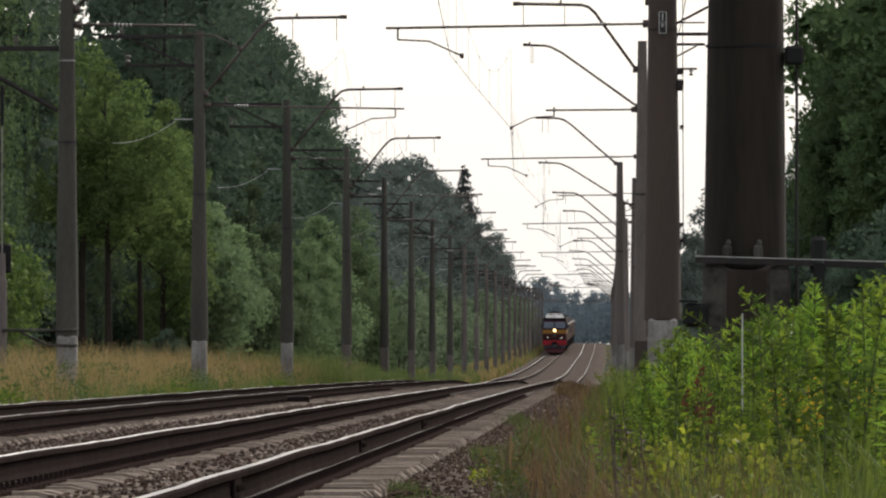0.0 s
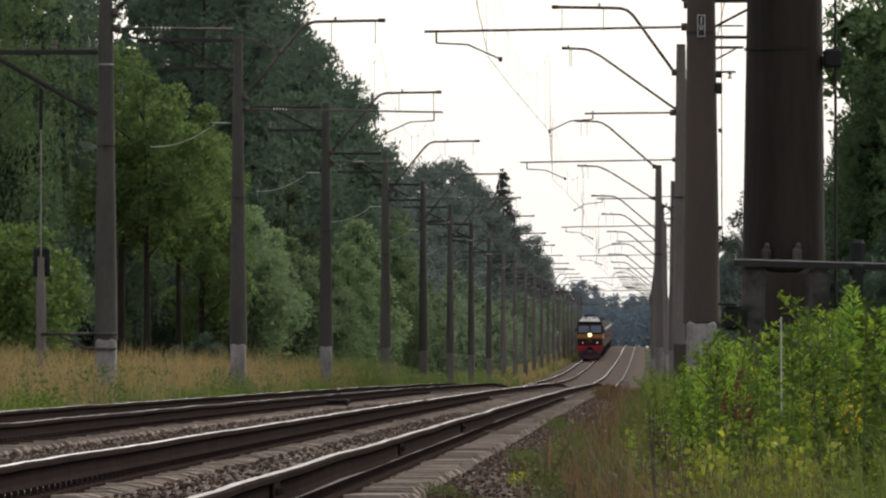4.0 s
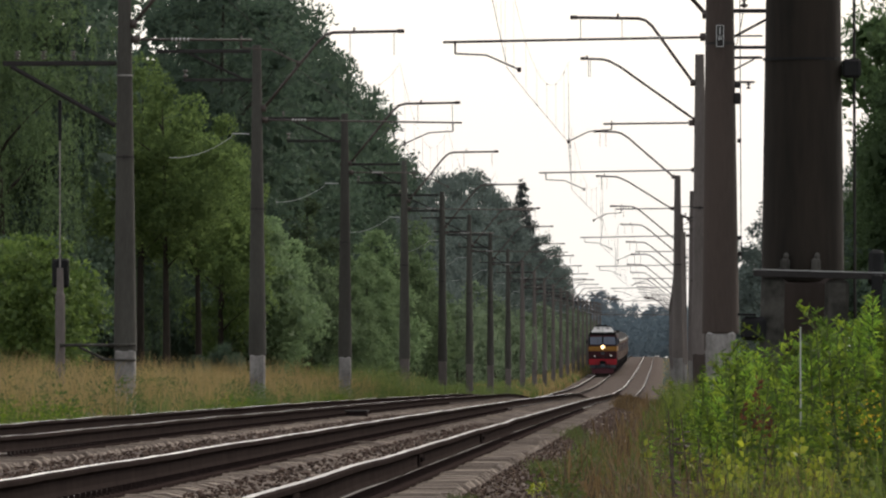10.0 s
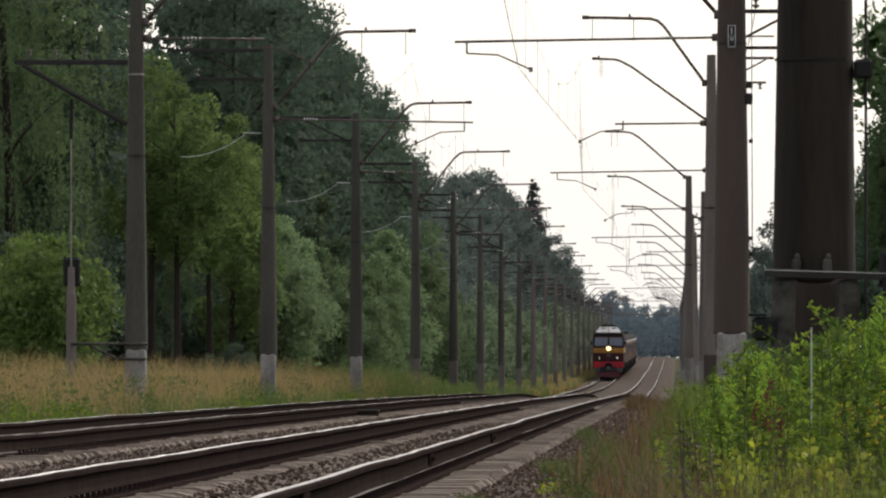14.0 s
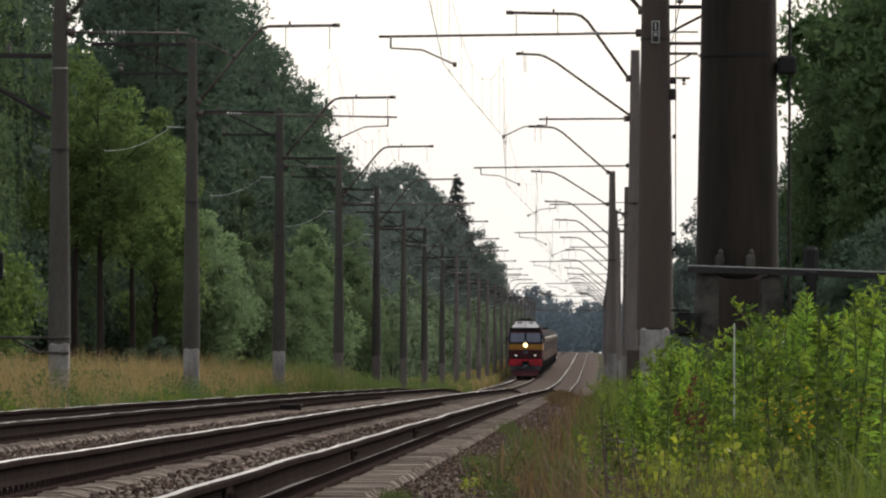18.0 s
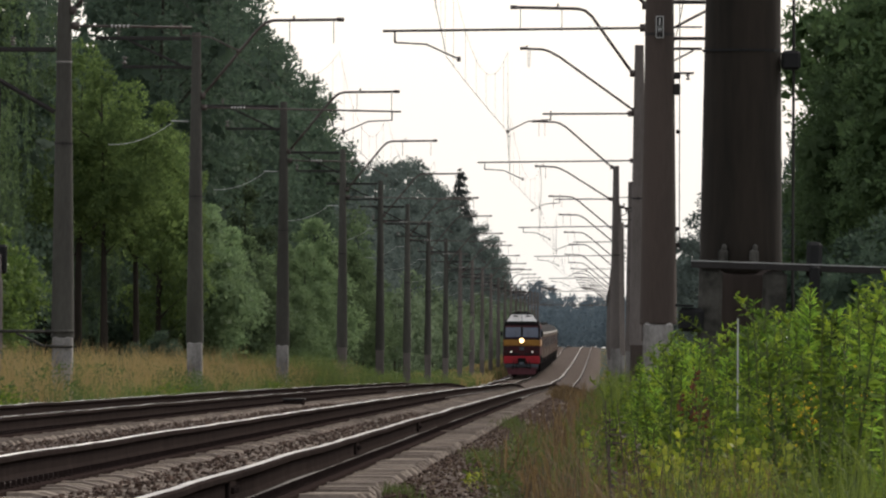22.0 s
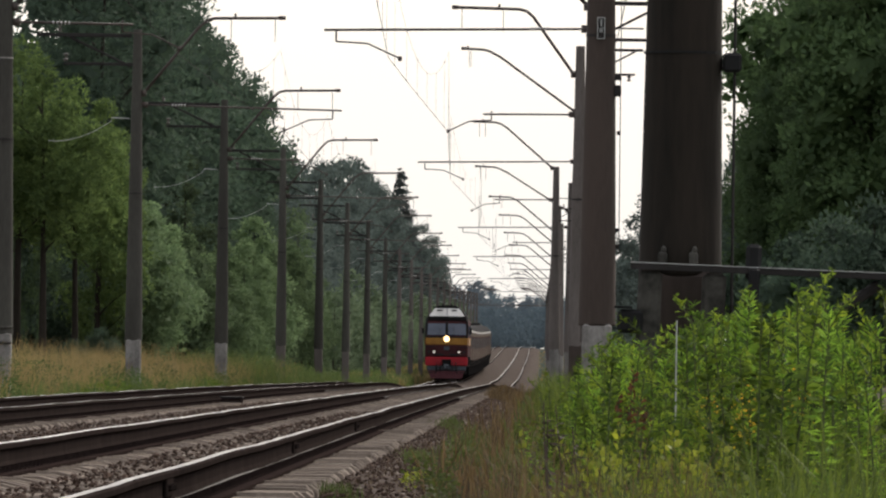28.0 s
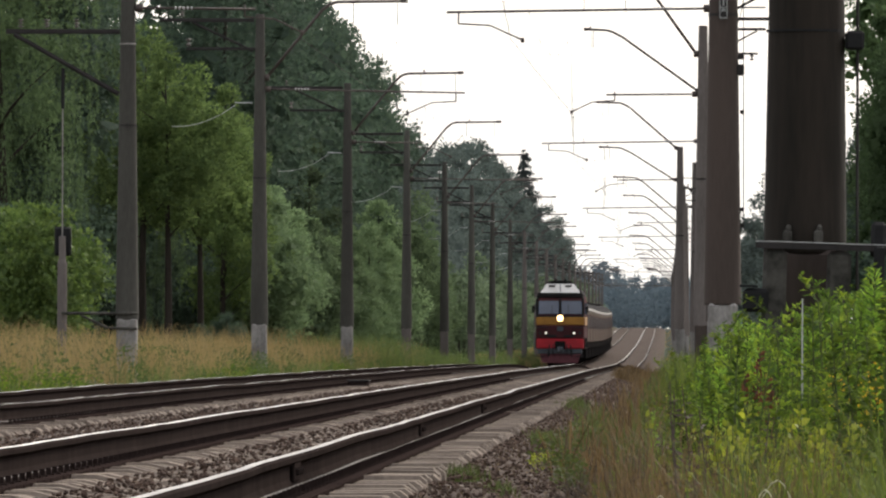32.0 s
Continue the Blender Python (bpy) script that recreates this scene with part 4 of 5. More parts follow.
def running_gear(t, centres, spread, r):
    for yc in centres:
        b = Geo()
        for s in (-1, 1):
            b.box((s * 1.05, yc, 0.75), (0.14, 2 * spread + 1.0, 0.35), bevel=0.04)
            b.box((s * 1.12, yc, 0.62), (0.16, 0.5, 0.5), bevel=0.04)
        b.box((0, yc, 0.8), (2.1, 0.8, 0.3), bevel=0.04)
        bogie = part("bogie", b, M_UNDER_SHADE, t)
        for dy in (-spread, spread) if r < 0.6 else (-spread, 0, spread):
            w = Geo()
            for s in (-1, 1):
                w.tube([(s * 0.72, yc + dy, r), (s * 0.85, yc + dy, r)], r, 20)
            w.tube([(-0.8, yc + dy, r), (0.8, yc + dy, r)], 0.08, 8)
            part("wheelset", w, M_UNDER_SHADE, bogie)


def build_coach():
    t = thing("passenger_coach", "grey-beige and maroon passenger coach with dark windows", "railway coach", group="coaches of the train")
    w = 1.53
    pts = [(-w, 1.05), (w, 1.05), (w, 1.5), (w, 2.42), (w, 3.25), (w, 3.58), (w * 0.985, 3.74), (w * 0.75, 4.14), (w * 0.4, 4.34), (0, 4.38),
           (-w * 0.4, 4.34), (-w * 0.75, 4.14), (-w * 0.985, 3.74), (-w, 3.58), (-w, 3.25), (-w, 2.42), (-w, 1.5)]
    g = Geo()
    # lower body band takes the near-black underframe shade colour
    g.sweep(pts, [(0, 0.4, 0), (0, 24.0, 0)], mats=[1, 1, 0, 4, 0, 3, 2, 2, 2, 2, 2, 2, 3, 0, 4, 0, 1])
    # material 3 is the painted highlight at the roof edge
    part("body", g, [M_COACH, M_UNDER_SHADE, M_ROOF, M_ROOF_GLINT, M_COACH_RED], t, "grey-beige coach body with a maroon window band")
    for s in (-1, 1):
        for i in range(10):
            g = Geo()
            g.box((s * w, 2.9 + i * 2.05, 2.8), (0.04, 1.15, 0.85), bevel=0.015)
            part("window", g, M_DUSTY, t, "dusty dark window")
        for y in (0.95, 23.45):
            g = Geo()
            g.box((s * w, y, 2.4), (0.05, 0.75, 1.9), bevel=0.01)
            part("door", g, M_COACH_RED, t)
    for y in (0.2, 24.2):
        g = Geo()
        g.box((0, y, 2.3), (1.1, 0.42, 2.2), bevel=0.08)
        part("gangway", g, M_INK, t)
    for i in range(6):
        g = Geo()
        g.box((0, 2.4 + 3.9 * i, 4.44), (0.9, 0.7, 0.24), bevel=0.05)
        part("roof_vent", g, M_SOOT, t)
    g = Geo()
    # box enlarged to fill the shadow beneath the coaches
    g.box((0, 12.2, 0.80), (2.9, 15.0, 0.95), bevel=0.08)
    part("battery_box", g, M_UNDER_SHADE, t)
    running_gear(t, (3.6, 20.8), 1.2, 0.475)
    return t


LOCO = build_loco()
LOCO.scale = (1, 1, 1.035)
COACHES = [build_coach()]
COACHES += [copy_thing(COACHES[0], Matrix.Identity(4)) for _ in range(11)]


# ---- trees ----
def smooth_path(p, q, bend, rng, n=5):
    p, q = np.array(p, float), np.array(q, float)
    side = rng.normal(size=3) * bend
    return [tuple(p + (q - p) * t + side * math.sin(math.pi * t)) for t in np.linspace(0, 1, n)]


def lobe(lv, rng, c, R, tall, n_out, leaf, n_in, droop=0.0):
    """One leafy bough of a crown: large shading sprays inside, small leaves over an uneven hull."""
    def ways(k):
        d = rng.normal(size=(k, 3))
        d /= np.linalg.norm(d, axis=1, keepdims=True) + 1e-9
        low = (d[:, 2] < -0.25) & (rng.random(k) < 0.6)
        d[low, 2] *= -1
        return d
    axes, phase = rng.normal(size=(4, 3)) * 2.2, rng.uniform(0, 6.28, 4)

    def hull(d):
        return 0.84 + 0.085 * np.cos(d @ axes.T + phase).sum(1, keepdims=True)
    form = np.array([1, 1, tall])
    d = ways(n_in)
    p = c + d * hull(d) * R * 0.62 * form
    p[:, 2] = np.clip(p[:, 2], 0.2, None)
    big = R * (0.42 if droop == 0 else 0.26)
    lv.add(p - d * 0.1 * R, rng.uniform(0.7, 1.2, n_in) * big, rng.uniform(0.5, 0.8, n_in) * big, np.cross(d, rng.normal(size=(n_in, 3))), 0.2, d)
    d = ways(n_out)
    far = hull(d) * (1.02 - 0.30 * rng.random((n_out, 1)) ** 1.6)
    spray = rng.random(n_out) < 0.10
    far[spray] *= rng.uniform(1.05, 1.28, (int(spray.sum()), 1))
    p = c + d * far * R * form
    p[:, 2] = np.clip(p[:, 2], 0.12, None)
    lv.add(p, rng.uniform(0.6, 1.35, n_out) * leaf, rng.uniform(0.42, 0.8, n_out) * leaf, d * 0.5 + np.array([0, 0, 0.25 - droop]), 0.75, d * 0.7 + np.array([0, 0, 0.5]))


def build_tree(name, label, category, H, width, leaf_mat, bark, seed, leaves, leaf, low=0.15, droop=0.0, lobes=20, group="", lift=0.0, peak=0.35, core=34):
    """A tapered trunk with limbs and a crown of leafy boughs. peak: where along the crown it is widest."""
    rng = np.random.default_rng(seed)
    t = thing(name, label, category, group=group)
    g = Geo()
    lean = rng.normal(size=2) * 0.02 * H
    spine = [(lean[0] * q * q, lean[1] * q * q, -0.4 + (H * 0.93 + 0.4) * q) for q in np.linspace(0, 1, 8)]
    r0 = 0.011 * H + 0.03
    g.tube(spine, [r0 * (1 - 0.93 * q) for q in np.linspace(0, 1, 8)], 8)
    lv = Leaves(seed + 50)
    boughs = []
    for i in range(lobes):
        u = (i + 0.5 * rng.random() + 0.2) / lobes
        q = low + (0.93 - low) * u
        shape = (u / peak) ** 0.5 if u < peak else max(0.0, 1 - ((u - peak) / (1.06 - peak)) ** 1.7)
        shape = 0.22 + 0.78 * shape
        ang = i * 2.399 + rng.normal() * 0.35
        R = width * shape * rng.uniform(0.34, 0.50)
        reach = max(0.0, width * shape * rng.uniform(0.80, 1.12) - R * 0.9)
        base = np.array([lean[0] * q * q, lean[1] * q * q, H * 0.93 * q])
        tip = base + np.array([math.cos(ang) * reach, math.sin(ang) * reach, reach * rng.uniform(0.1, 0.4)])
        tip[2] = min(max(tip[2], R * 0.7), H - R * 0.75)
        boughs.append((tip, R))
        if i % 2 == 0:
            start = base - np.array([0, 0, min(base[2] * 0.25, reach * 0.6)])
            g.tube(smooth_path(start, tip, 0.06 * reach, rng, 4), [r0 * 0.33 * (1 - q) + 0.02, r0 * 0.2, r0 * 0.12, 0.008], 5, caps=False)
        if i % 3 == 0:  # fills the middle of the crown
            boughs.append((base + rng.normal(size=3) * 0.1 * width, R * 0.9))
    boughs.append((np.array([lean[0], lean[1], H - width * 0.26]), width * 0.27))
    area = sum(R * R for _, R in boughs)
    for c, R in boughs:
        k = int(leaves * R * R / area)
        lobe(lv, rng, c, R, 0.85 + 0.35 * lift, k, leaf, core, droop)
        if droop > 0:  # hanging twigs
            n = max(6, int(26 * R * R))
            d = rng.normal(size=(n, 3))
            d /= np.linalg.norm(d, axis=1, keepdims=True)
            top = c + d * R * np.array([0.95, 0.95, 0.75])
            long = rng.uniform(0.9, 2.6, n) * droop
            m = 34
            z = rng.random((n, m)) * long[:, None]
            p = np.repeat(top[:, None, :], m, 1) + rng.normal(size=(n, m, 3)) * 0.035
            p[:, :, 2] -= z
            p = p.reshape(-1, 3)
            p = p[p[:, 2] > 0.6]
            j = len(p)
            lv.add(p, rng.uniform(0.8, 1.4, j) * leaf, rng.uniform(0.24, 0.42, j) * leaf, np.array([[0, 0, -1.0]]) * np.ones((j, 1)), 0.35)
    part("trunk", g, bark, t, smooth=True)
    crown = new("crown", lv.mesh("crown", leaf_mat))
    crown.parent = t
    return t


def build_spruce(name, H, seed, leaves, leaf):
    rng = np.random.default_rng(seed)
    t = thing(name, "dark green spruce with drooping branch tiers and a pointed top", "tree", group="line of trees")
    g = Geo()
    g.tube([(0, 0, -0.4), (0, 0, H * 0.5), (0, 0, H)], [0.012 * H, 0.007 * H, 0.01], 8)
    lv = Leaves(seed)
    tiers = 40
    for i in range(tiers):
        q = (i + 0.5) / tiers
        r = H * 0.24 * (1 - q) ** 0.95 + 0.05
        for b in range(7):
            a = b * 0.898 + i * 1.3 + rng.normal() * 0.15
            rr = r * rng.uniform(0.6, 1.2)
            z = H * (0.08 + 0.92 * q) + rng.normal() * H * 0.016
            if b % 3 == 0:
                g.tube([(0, 0, z), (math.cos(a) * rr, math.sin(a) * rr, z - rr * 0.25)], [0.03, 0.008], 4, caps=False)
            k = max(3, int(leaves / tiers / 7 * (1.5 - q)))
            s = rng.random(k) ** 0.7
            p = np.stack([math.cos(a) * rr * s, math.sin(a) * rr * s, z - rr * 0.3 * s + rng.normal(size=k) * 0.06], 1) + rng.normal(size=(k, 3)) * 0.07 * rr
            lv.add(p, rng.uniform(0.7, 1.3, k) * leaf, 0.45 * leaf * np.ones(k), np.array([[math.cos(a), math.sin(a), -0.5]]) * np.ones((k, 1)), 0.5)
    part("trunk", g, M_BARK, t)
    crown = new("crown", lv.mesh("crown", M_NEEDLE))
    crown.parent = t
    return t


class Grove:
    """Sets trees out; the first of each kind is placed itself, later ones are copies."""

    def __init__(self, makers):
        self.makers, self.made, self.rng = makers, {}, np.random.default_rng(77)

    def put(self, kind, x, y, height):
        first = kind not in self.made
        if first:
            self.made[kind] = self.makers[kind][1]()
        s = height / self.makers[kind][0]
        m = Matrix.Translation((x, y, land(x, y))) @ Matrix.Rotation(self.rng.uniform(0, 6.28), 4, "Z") @ Matrix.Diagonal((s * self.rng.uniform(0.9, 1.1), s * self.rng.uniform(0.9, 1.1), s, 1))
        if first:
            self.made[kind].matrix_basis = m
            return self.made[kind]
        src = self.made[kind]
        keep = src.scale.copy()
        src.scale = (1, 1, 1)
        ob = copy_thing(src, m)
        src.scale = keep
        return ob


LINE = "line of trees"
GROVE = Grove({
    "alder": (14, lambda: build_tree("tree", "tall leafy alder at the forest edge", "tree", 14, 3.2, M_LEAF, M_BARK, 1, 9500, 0.19, 0.08, group=LINE)),
    "aspen": (18, lambda: build_tree("tree", "tall dark broadleaf tree in the forest edge", "tree", 18, 4.4, M_LEAF_DARK, M_BARK, 2, 9500, 0.22, 0.12, lobes=26, group=LINE, peak=0.6)),
    "aspen_b": (17, lambda: build_tree("tree", "tall dark broadleaf tree in the forest edge", "tree", 17, 3.9, M_LEAF_DARK, M_BARK, 12, 9000, 0.21, 0.12, lobes=24, group=LINE, peak=0.55)),
    "birch": (15, lambda: build_tree("birch_tree", "birch with hanging twigs and yellow-green leaves", "tree", 15, 3.0, M_LEAF_BIRCH, M_BARK, 3, 8000, 0.11, 0.16, droop=0.9, lobes=20, group=LINE)),
    "willow": (9, lambda: build_tree("bush", "tall light green willow bush, upright shoots", "bush", 9, 2.2, M_LEAF_BUSH, M_BARK, 4, 11000, 0.125, 0.10, lobes=18, lift=0.7, group="bushes beside the line")),
    "high_willow": (9, lambda: build_tree("bush", "tall light green willow, bare shaded lower stems", "bush", 9, 2.3, M_LEAF_BUSH, M_BARK, 18, 11000, 0.125, 0.44, lobes=15, lift=0.5, group="bushes beside the line")),
    "shrub": (5, lambda: build_tree("bush", "rounded green bush at the forest edge", "bush", 5, 2.2, M_LEAF, M_BARK, 5, 5200, 0.14, 0.05, lobes=14, group="bushes beside the line")),
    "shrub_b": (4, lambda: build_tree("bush", "light green low bush in the grass", "bush", 4, 2.0, M_LEAF_LIME, M_BARK, 6, 4300, 0.165, 0.05, lobes=17, group="bushes beside the line")),
    # dark-leaved bush put where the edge holds only deep shade
    "shade_bush": (4, lambda: build_tree("bush", "dense dark-leaved bush added for the shade under the trees", "bush", 4, 2.1, M_LEAF_DARK, M_BARK, 16, 5000, 0.14, 0.05, lobes=14, group="bushes beside the line")),
    # sparse backing tree, added to darken gaps behind the edge
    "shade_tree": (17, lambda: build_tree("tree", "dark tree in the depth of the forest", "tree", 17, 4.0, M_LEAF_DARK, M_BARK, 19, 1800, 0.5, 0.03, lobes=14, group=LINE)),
    "edge_bush": (6, lambda: build_tree("bush", "tall mid-green bush before the dark trees", "bush", 6, 2.0, M_LEAF_HAZEL, M_BARK, 17, 8500, 0.125, 0.05, lobes=15, lift=0.4, group="bushes beside the line")),
    # both far trees wear the leaf colour greyed for haze
    "far_tree": (17, lambda: build_tree("tree", "tall dark tree far down the line", "tree", 17, 4.0, M_LEAF_FAR_HAZE, M_BARK, 7, 3900, 0.27, 0.05, lobes=16, group=LINE, peak=0.5)),
    "far_tree_b": (14, lambda: build_tree("tree", "leafy tree far down the line", "tree", 14, 3.6, M_LEAF_FAR_HAZE, M_BARK, 8, 3500, 0.26, 0.05, lobes=15, group=LINE, peak=0.5)),
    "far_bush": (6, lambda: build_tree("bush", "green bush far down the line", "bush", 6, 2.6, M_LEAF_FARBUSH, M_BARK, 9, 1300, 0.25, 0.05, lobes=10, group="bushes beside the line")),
    "spruce": (22, lambda: build_spruce("spruce_tree", 22, 10, 9500, 0.42)),
    "edge": (15, lambda: build_tree("tree", "leafy green tree with light edges beside weeds", "tree", 15, 3.6, M_LEAF_EDGE, M_BARK, 11, 12500, 0.18, 0.05, lobes=30, group=LINE, peak=0.6, core=80)),
})


def build_forest():
    rng = np.random.default_rng(21)
    put = GROVE.put
    # hanging birches and the light bushes that stand out of the edge
    for x, y, h in ((-18.0, 268, 17), (-20.5, 300, 18), (-17.2, 318, 12), (-22, 285, 19)):
        put("birch", x, y, h)
    for x, y, h in ((-16.8, 316, 10.6), (-15.7, 311, 9.9), (-15.2, 322, 9.6)):
        put("high_willow", x, y, h)
    for x, y, h in ((-14.9, 331, 9.3), (-14.8, 342, 8.6), (-15.4, 351, 8.4), (-14.3, 338, 6.2)):
        put("willow", x, y, h)
    for x, y, h in ((-14.3, 222, 3.5), (-14.9, 234, 3.9), (-16.2, 246, 4.1), (-15.1, 240, 2.6)):
        put("shrub_b", x, y, h)
    # added bushes whose dark leaves stand in for shade beneath the trees
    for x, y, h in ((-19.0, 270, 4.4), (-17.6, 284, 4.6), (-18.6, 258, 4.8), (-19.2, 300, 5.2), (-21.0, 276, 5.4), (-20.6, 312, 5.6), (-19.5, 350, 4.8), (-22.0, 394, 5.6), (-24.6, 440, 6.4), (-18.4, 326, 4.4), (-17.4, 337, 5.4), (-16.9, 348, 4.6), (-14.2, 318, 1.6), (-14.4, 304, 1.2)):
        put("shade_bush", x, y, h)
    for x, y, h in ((-14.3, 336, 5.0), (-14.0, 352, 6.0), (-14.6, 366, 6.6), (-13.9, 384, 5.6), (-14.4, 402, 6.0), (-13.8, 420, 5.4), (-14.3, 441, 6.4), (-14.0, 466, 6.8), (-14.5, 492, 8.6), (-14.2, 515, 7.0), (-13.9, 545, 7.6), (-14.2, 585, 7.4)):
        put("edge_bush", x, y, h)
    # tall edge
    y = 398.0
    while y < 640:
        put(("aspen", "aspen_b", "aspen")[rng.integers(3)] if y < 570 else ("far_tree", "alder")[rng.integers(2)], rng.uniform(-19.6, -17.4), y, rng.uniform(15.8, 18.2) + (1.5 if y < 560 else 0))
        y += rng.uniform(9, 15)
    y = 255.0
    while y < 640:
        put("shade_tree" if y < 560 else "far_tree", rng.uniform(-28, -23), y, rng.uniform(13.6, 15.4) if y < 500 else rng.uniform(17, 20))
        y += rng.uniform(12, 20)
    y = 335.0
    while y < 640:
        kind = ("shrub", "shrub", "shrub", "alder")[rng.integers(4)]
        put(kind, rng.uniform(-15.8, -13.6), y, {"shrub": 5.5, "willow": 6.5, "alder": 8.5}[kind] * rng.uniform(0.75, 1.2))
        y += rng.uniform(9, 19)
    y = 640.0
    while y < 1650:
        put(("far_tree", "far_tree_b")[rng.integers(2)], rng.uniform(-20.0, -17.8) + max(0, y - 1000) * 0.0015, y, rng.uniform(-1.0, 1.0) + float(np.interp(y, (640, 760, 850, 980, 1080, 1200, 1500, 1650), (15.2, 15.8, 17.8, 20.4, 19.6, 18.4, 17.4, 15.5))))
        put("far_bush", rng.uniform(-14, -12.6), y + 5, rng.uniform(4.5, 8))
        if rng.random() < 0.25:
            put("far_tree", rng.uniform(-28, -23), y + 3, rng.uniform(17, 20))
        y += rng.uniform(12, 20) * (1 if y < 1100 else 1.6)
    for x, y, h in ((-17.0, 1176, 22.4), (-18.4, 1120, 17.5), (-17.8, 1240, 17.5), (-17.4, 1330, 16.5)):
        put("spruce", x, y, h)
    for x, y, h in ((-17.5, 386, 19), (-21.5, 338, 20), (-20.5, 322, 19), (-18.8, 300, 15), (-18.4, 332, 12.5)):
        put("aspen_b", x, y, h)
    for x, y, h in ((-18.8, 530, 21.6), (-19.2, 508, 21.5), (-18.3, 558, 17.6)):
        put("aspen", x, y, h)
    # on the other side of the line
    for x, y, h in ((16.5, 400, 19), (14.2, 420, 19), (18.5, 380, 19), (17, 440, 20)):
        put("far_tree", x, y, h)
    for x, y, h in ((9.7, 318, 17), (11.0, 300, 18), (12.2, 326, 16), (11.2, 352, 18), (13.2, 308, 17), (12.2, 385, 19), (11.9, 338, 16), (13.0, 296, 14), (10.2, 302, 14), (9.6, 338, 18), (8.3, 324, 11), (8.2, 340, 10.5), (8.5, 312, 9.5), (9.7, 346, 17), (9.1, 331, 14), (8.9, 317, 12.2), (9.2, 352, 12.5)):
        put("edge", x, y, h)
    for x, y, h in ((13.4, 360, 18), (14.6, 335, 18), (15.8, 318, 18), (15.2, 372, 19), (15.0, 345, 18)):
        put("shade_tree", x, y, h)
    # dark-leaved bushes again in place of shade, low in the right-hand edge
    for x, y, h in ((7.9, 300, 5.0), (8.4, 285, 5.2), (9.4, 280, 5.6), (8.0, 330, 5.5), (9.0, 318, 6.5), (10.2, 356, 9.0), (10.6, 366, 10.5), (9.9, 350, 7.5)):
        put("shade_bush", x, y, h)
    y = 420.0
    while y < 1500:
        put(("far_tree", "far_tree_b")[rng.integers(2)], rng.uniform(12.0, 14.5) if y < 830 else rng.uniform(10.5, 12.5), y, rng.uniform(13, 15.5))
        y += rng.uniform(26, 45)
    put("far_tree_b", 8.8, 905, 16.8)
    put("far_tree", 9.7, 940, 15.5)
    for x, y, h in ((-17.5, 1062, 19.4), (-17.5, 1096, 19.2), (-17.3, 1136, 18.8), (-17.9, 1030, 19.6)):
        put("far_tree", x, y, h)
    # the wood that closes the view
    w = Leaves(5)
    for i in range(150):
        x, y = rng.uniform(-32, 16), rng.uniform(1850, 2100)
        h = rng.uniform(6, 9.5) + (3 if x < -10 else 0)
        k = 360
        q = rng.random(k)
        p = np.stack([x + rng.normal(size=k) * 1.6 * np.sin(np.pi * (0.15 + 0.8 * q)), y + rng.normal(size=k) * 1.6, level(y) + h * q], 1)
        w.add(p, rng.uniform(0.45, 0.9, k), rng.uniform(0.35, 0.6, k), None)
    # its colour carries the haze of the distance
    ob = new("far_wood", w.mesh("far_wood", M_FAR_HAZE))
    tagged(ob, "wood at the end of the line, leaf colour blued for haze", "woods", kind="stuff")


build_forest()


# ---- grass and weeds ----
def blades(name, label, mat, spots, seed, height, width, lean=0.25, per=7):
    """Tufts of bent blades; spots: n x 3 (x, y, scale)."""
    rng = np.random.default_rng(seed)
    g_v, n = [], 0
    for x, y, s in spots:
        z = bank(x, y) - 0.02
        for _ in range(per):
            h = height * s * rng.uniform(0.55, 1.15)
            a = rng.uniform(0, 6.28)
            d = np.array([math.cos(a), math.sin(a), 0]) * lean * h * rng.uniform(0.3, 1.6)
            b = np.array([x, y, z]) + np.array([rng.normal() * 0.05, rng.normal() * 0.05, 0])
            w = np.array([math.cos(a + 1.57), math.sin(a + 1.57), 0]) * width * rng.uniform(0.6, 1.3) / 2
            p1, p2, p3 = b + d * 0.15 + (0, 0, h * 0.45), b + d * 0.5 + (0, 0, h * 0.82), b + d * 1.05 + (0, 0, h * rng.uniform(0.86, 1.0))
            g_v.append((b - w, b + w, p1 + w * 0.9, p1 - w * 0.9, p2 + w * 0.55, p2 - w * 0.55, p3))
    v = np.array(g_v).reshape(-1, 3)
    n = len(g_v)
    g = Geo()
    g.v = v.tolist()
    for i in range(n):
        k = i * 7
        g.f += [(k, k + 1, k + 2, k + 3), (k + 3, k + 2, k + 4, k + 5), (k + 5, k + 4, k + 6)]
    g.m = [0] * len(g.f)
    return tagged(new(name, mesh_of(name, g, mat)), label, "grass", kind="stuff")


def clumps(name, label, mat, spots, seed, leaf, reach, many=1.0):
    """Low leafy herbs, each a small heap of leaves; spots: n x 3 (x, y, height)."""
    rng = np.random.default_rng(seed)
    lv = Leaves(seed)
    for x, y, h in spots:
        k = int(rng.uniform(30, 60) * many)
        q = rng.random(k)
        r = reach * h * np.sqrt(rng.random(k)) * (1.1 - 0.8 * q)
        a = rng.uniform(0, 6.28, k)
        p = np.stack([x + r * np.cos(a), y + r * np.sin(a) * 2.0, bank(x, y) + h * q], 1)
        lv.add(p, leaf * rng.uniform(0.6, 1.3, k), leaf * 0.5 * rng.uniform(0.6, 1.2, k), np.stack([np.cos(a), np.sin(a), 0.4 + 0 * a], 1), 0.5)
    return tagged(new(name, lv.mesh(name, mat)), label, "herbs", kind="stuff")


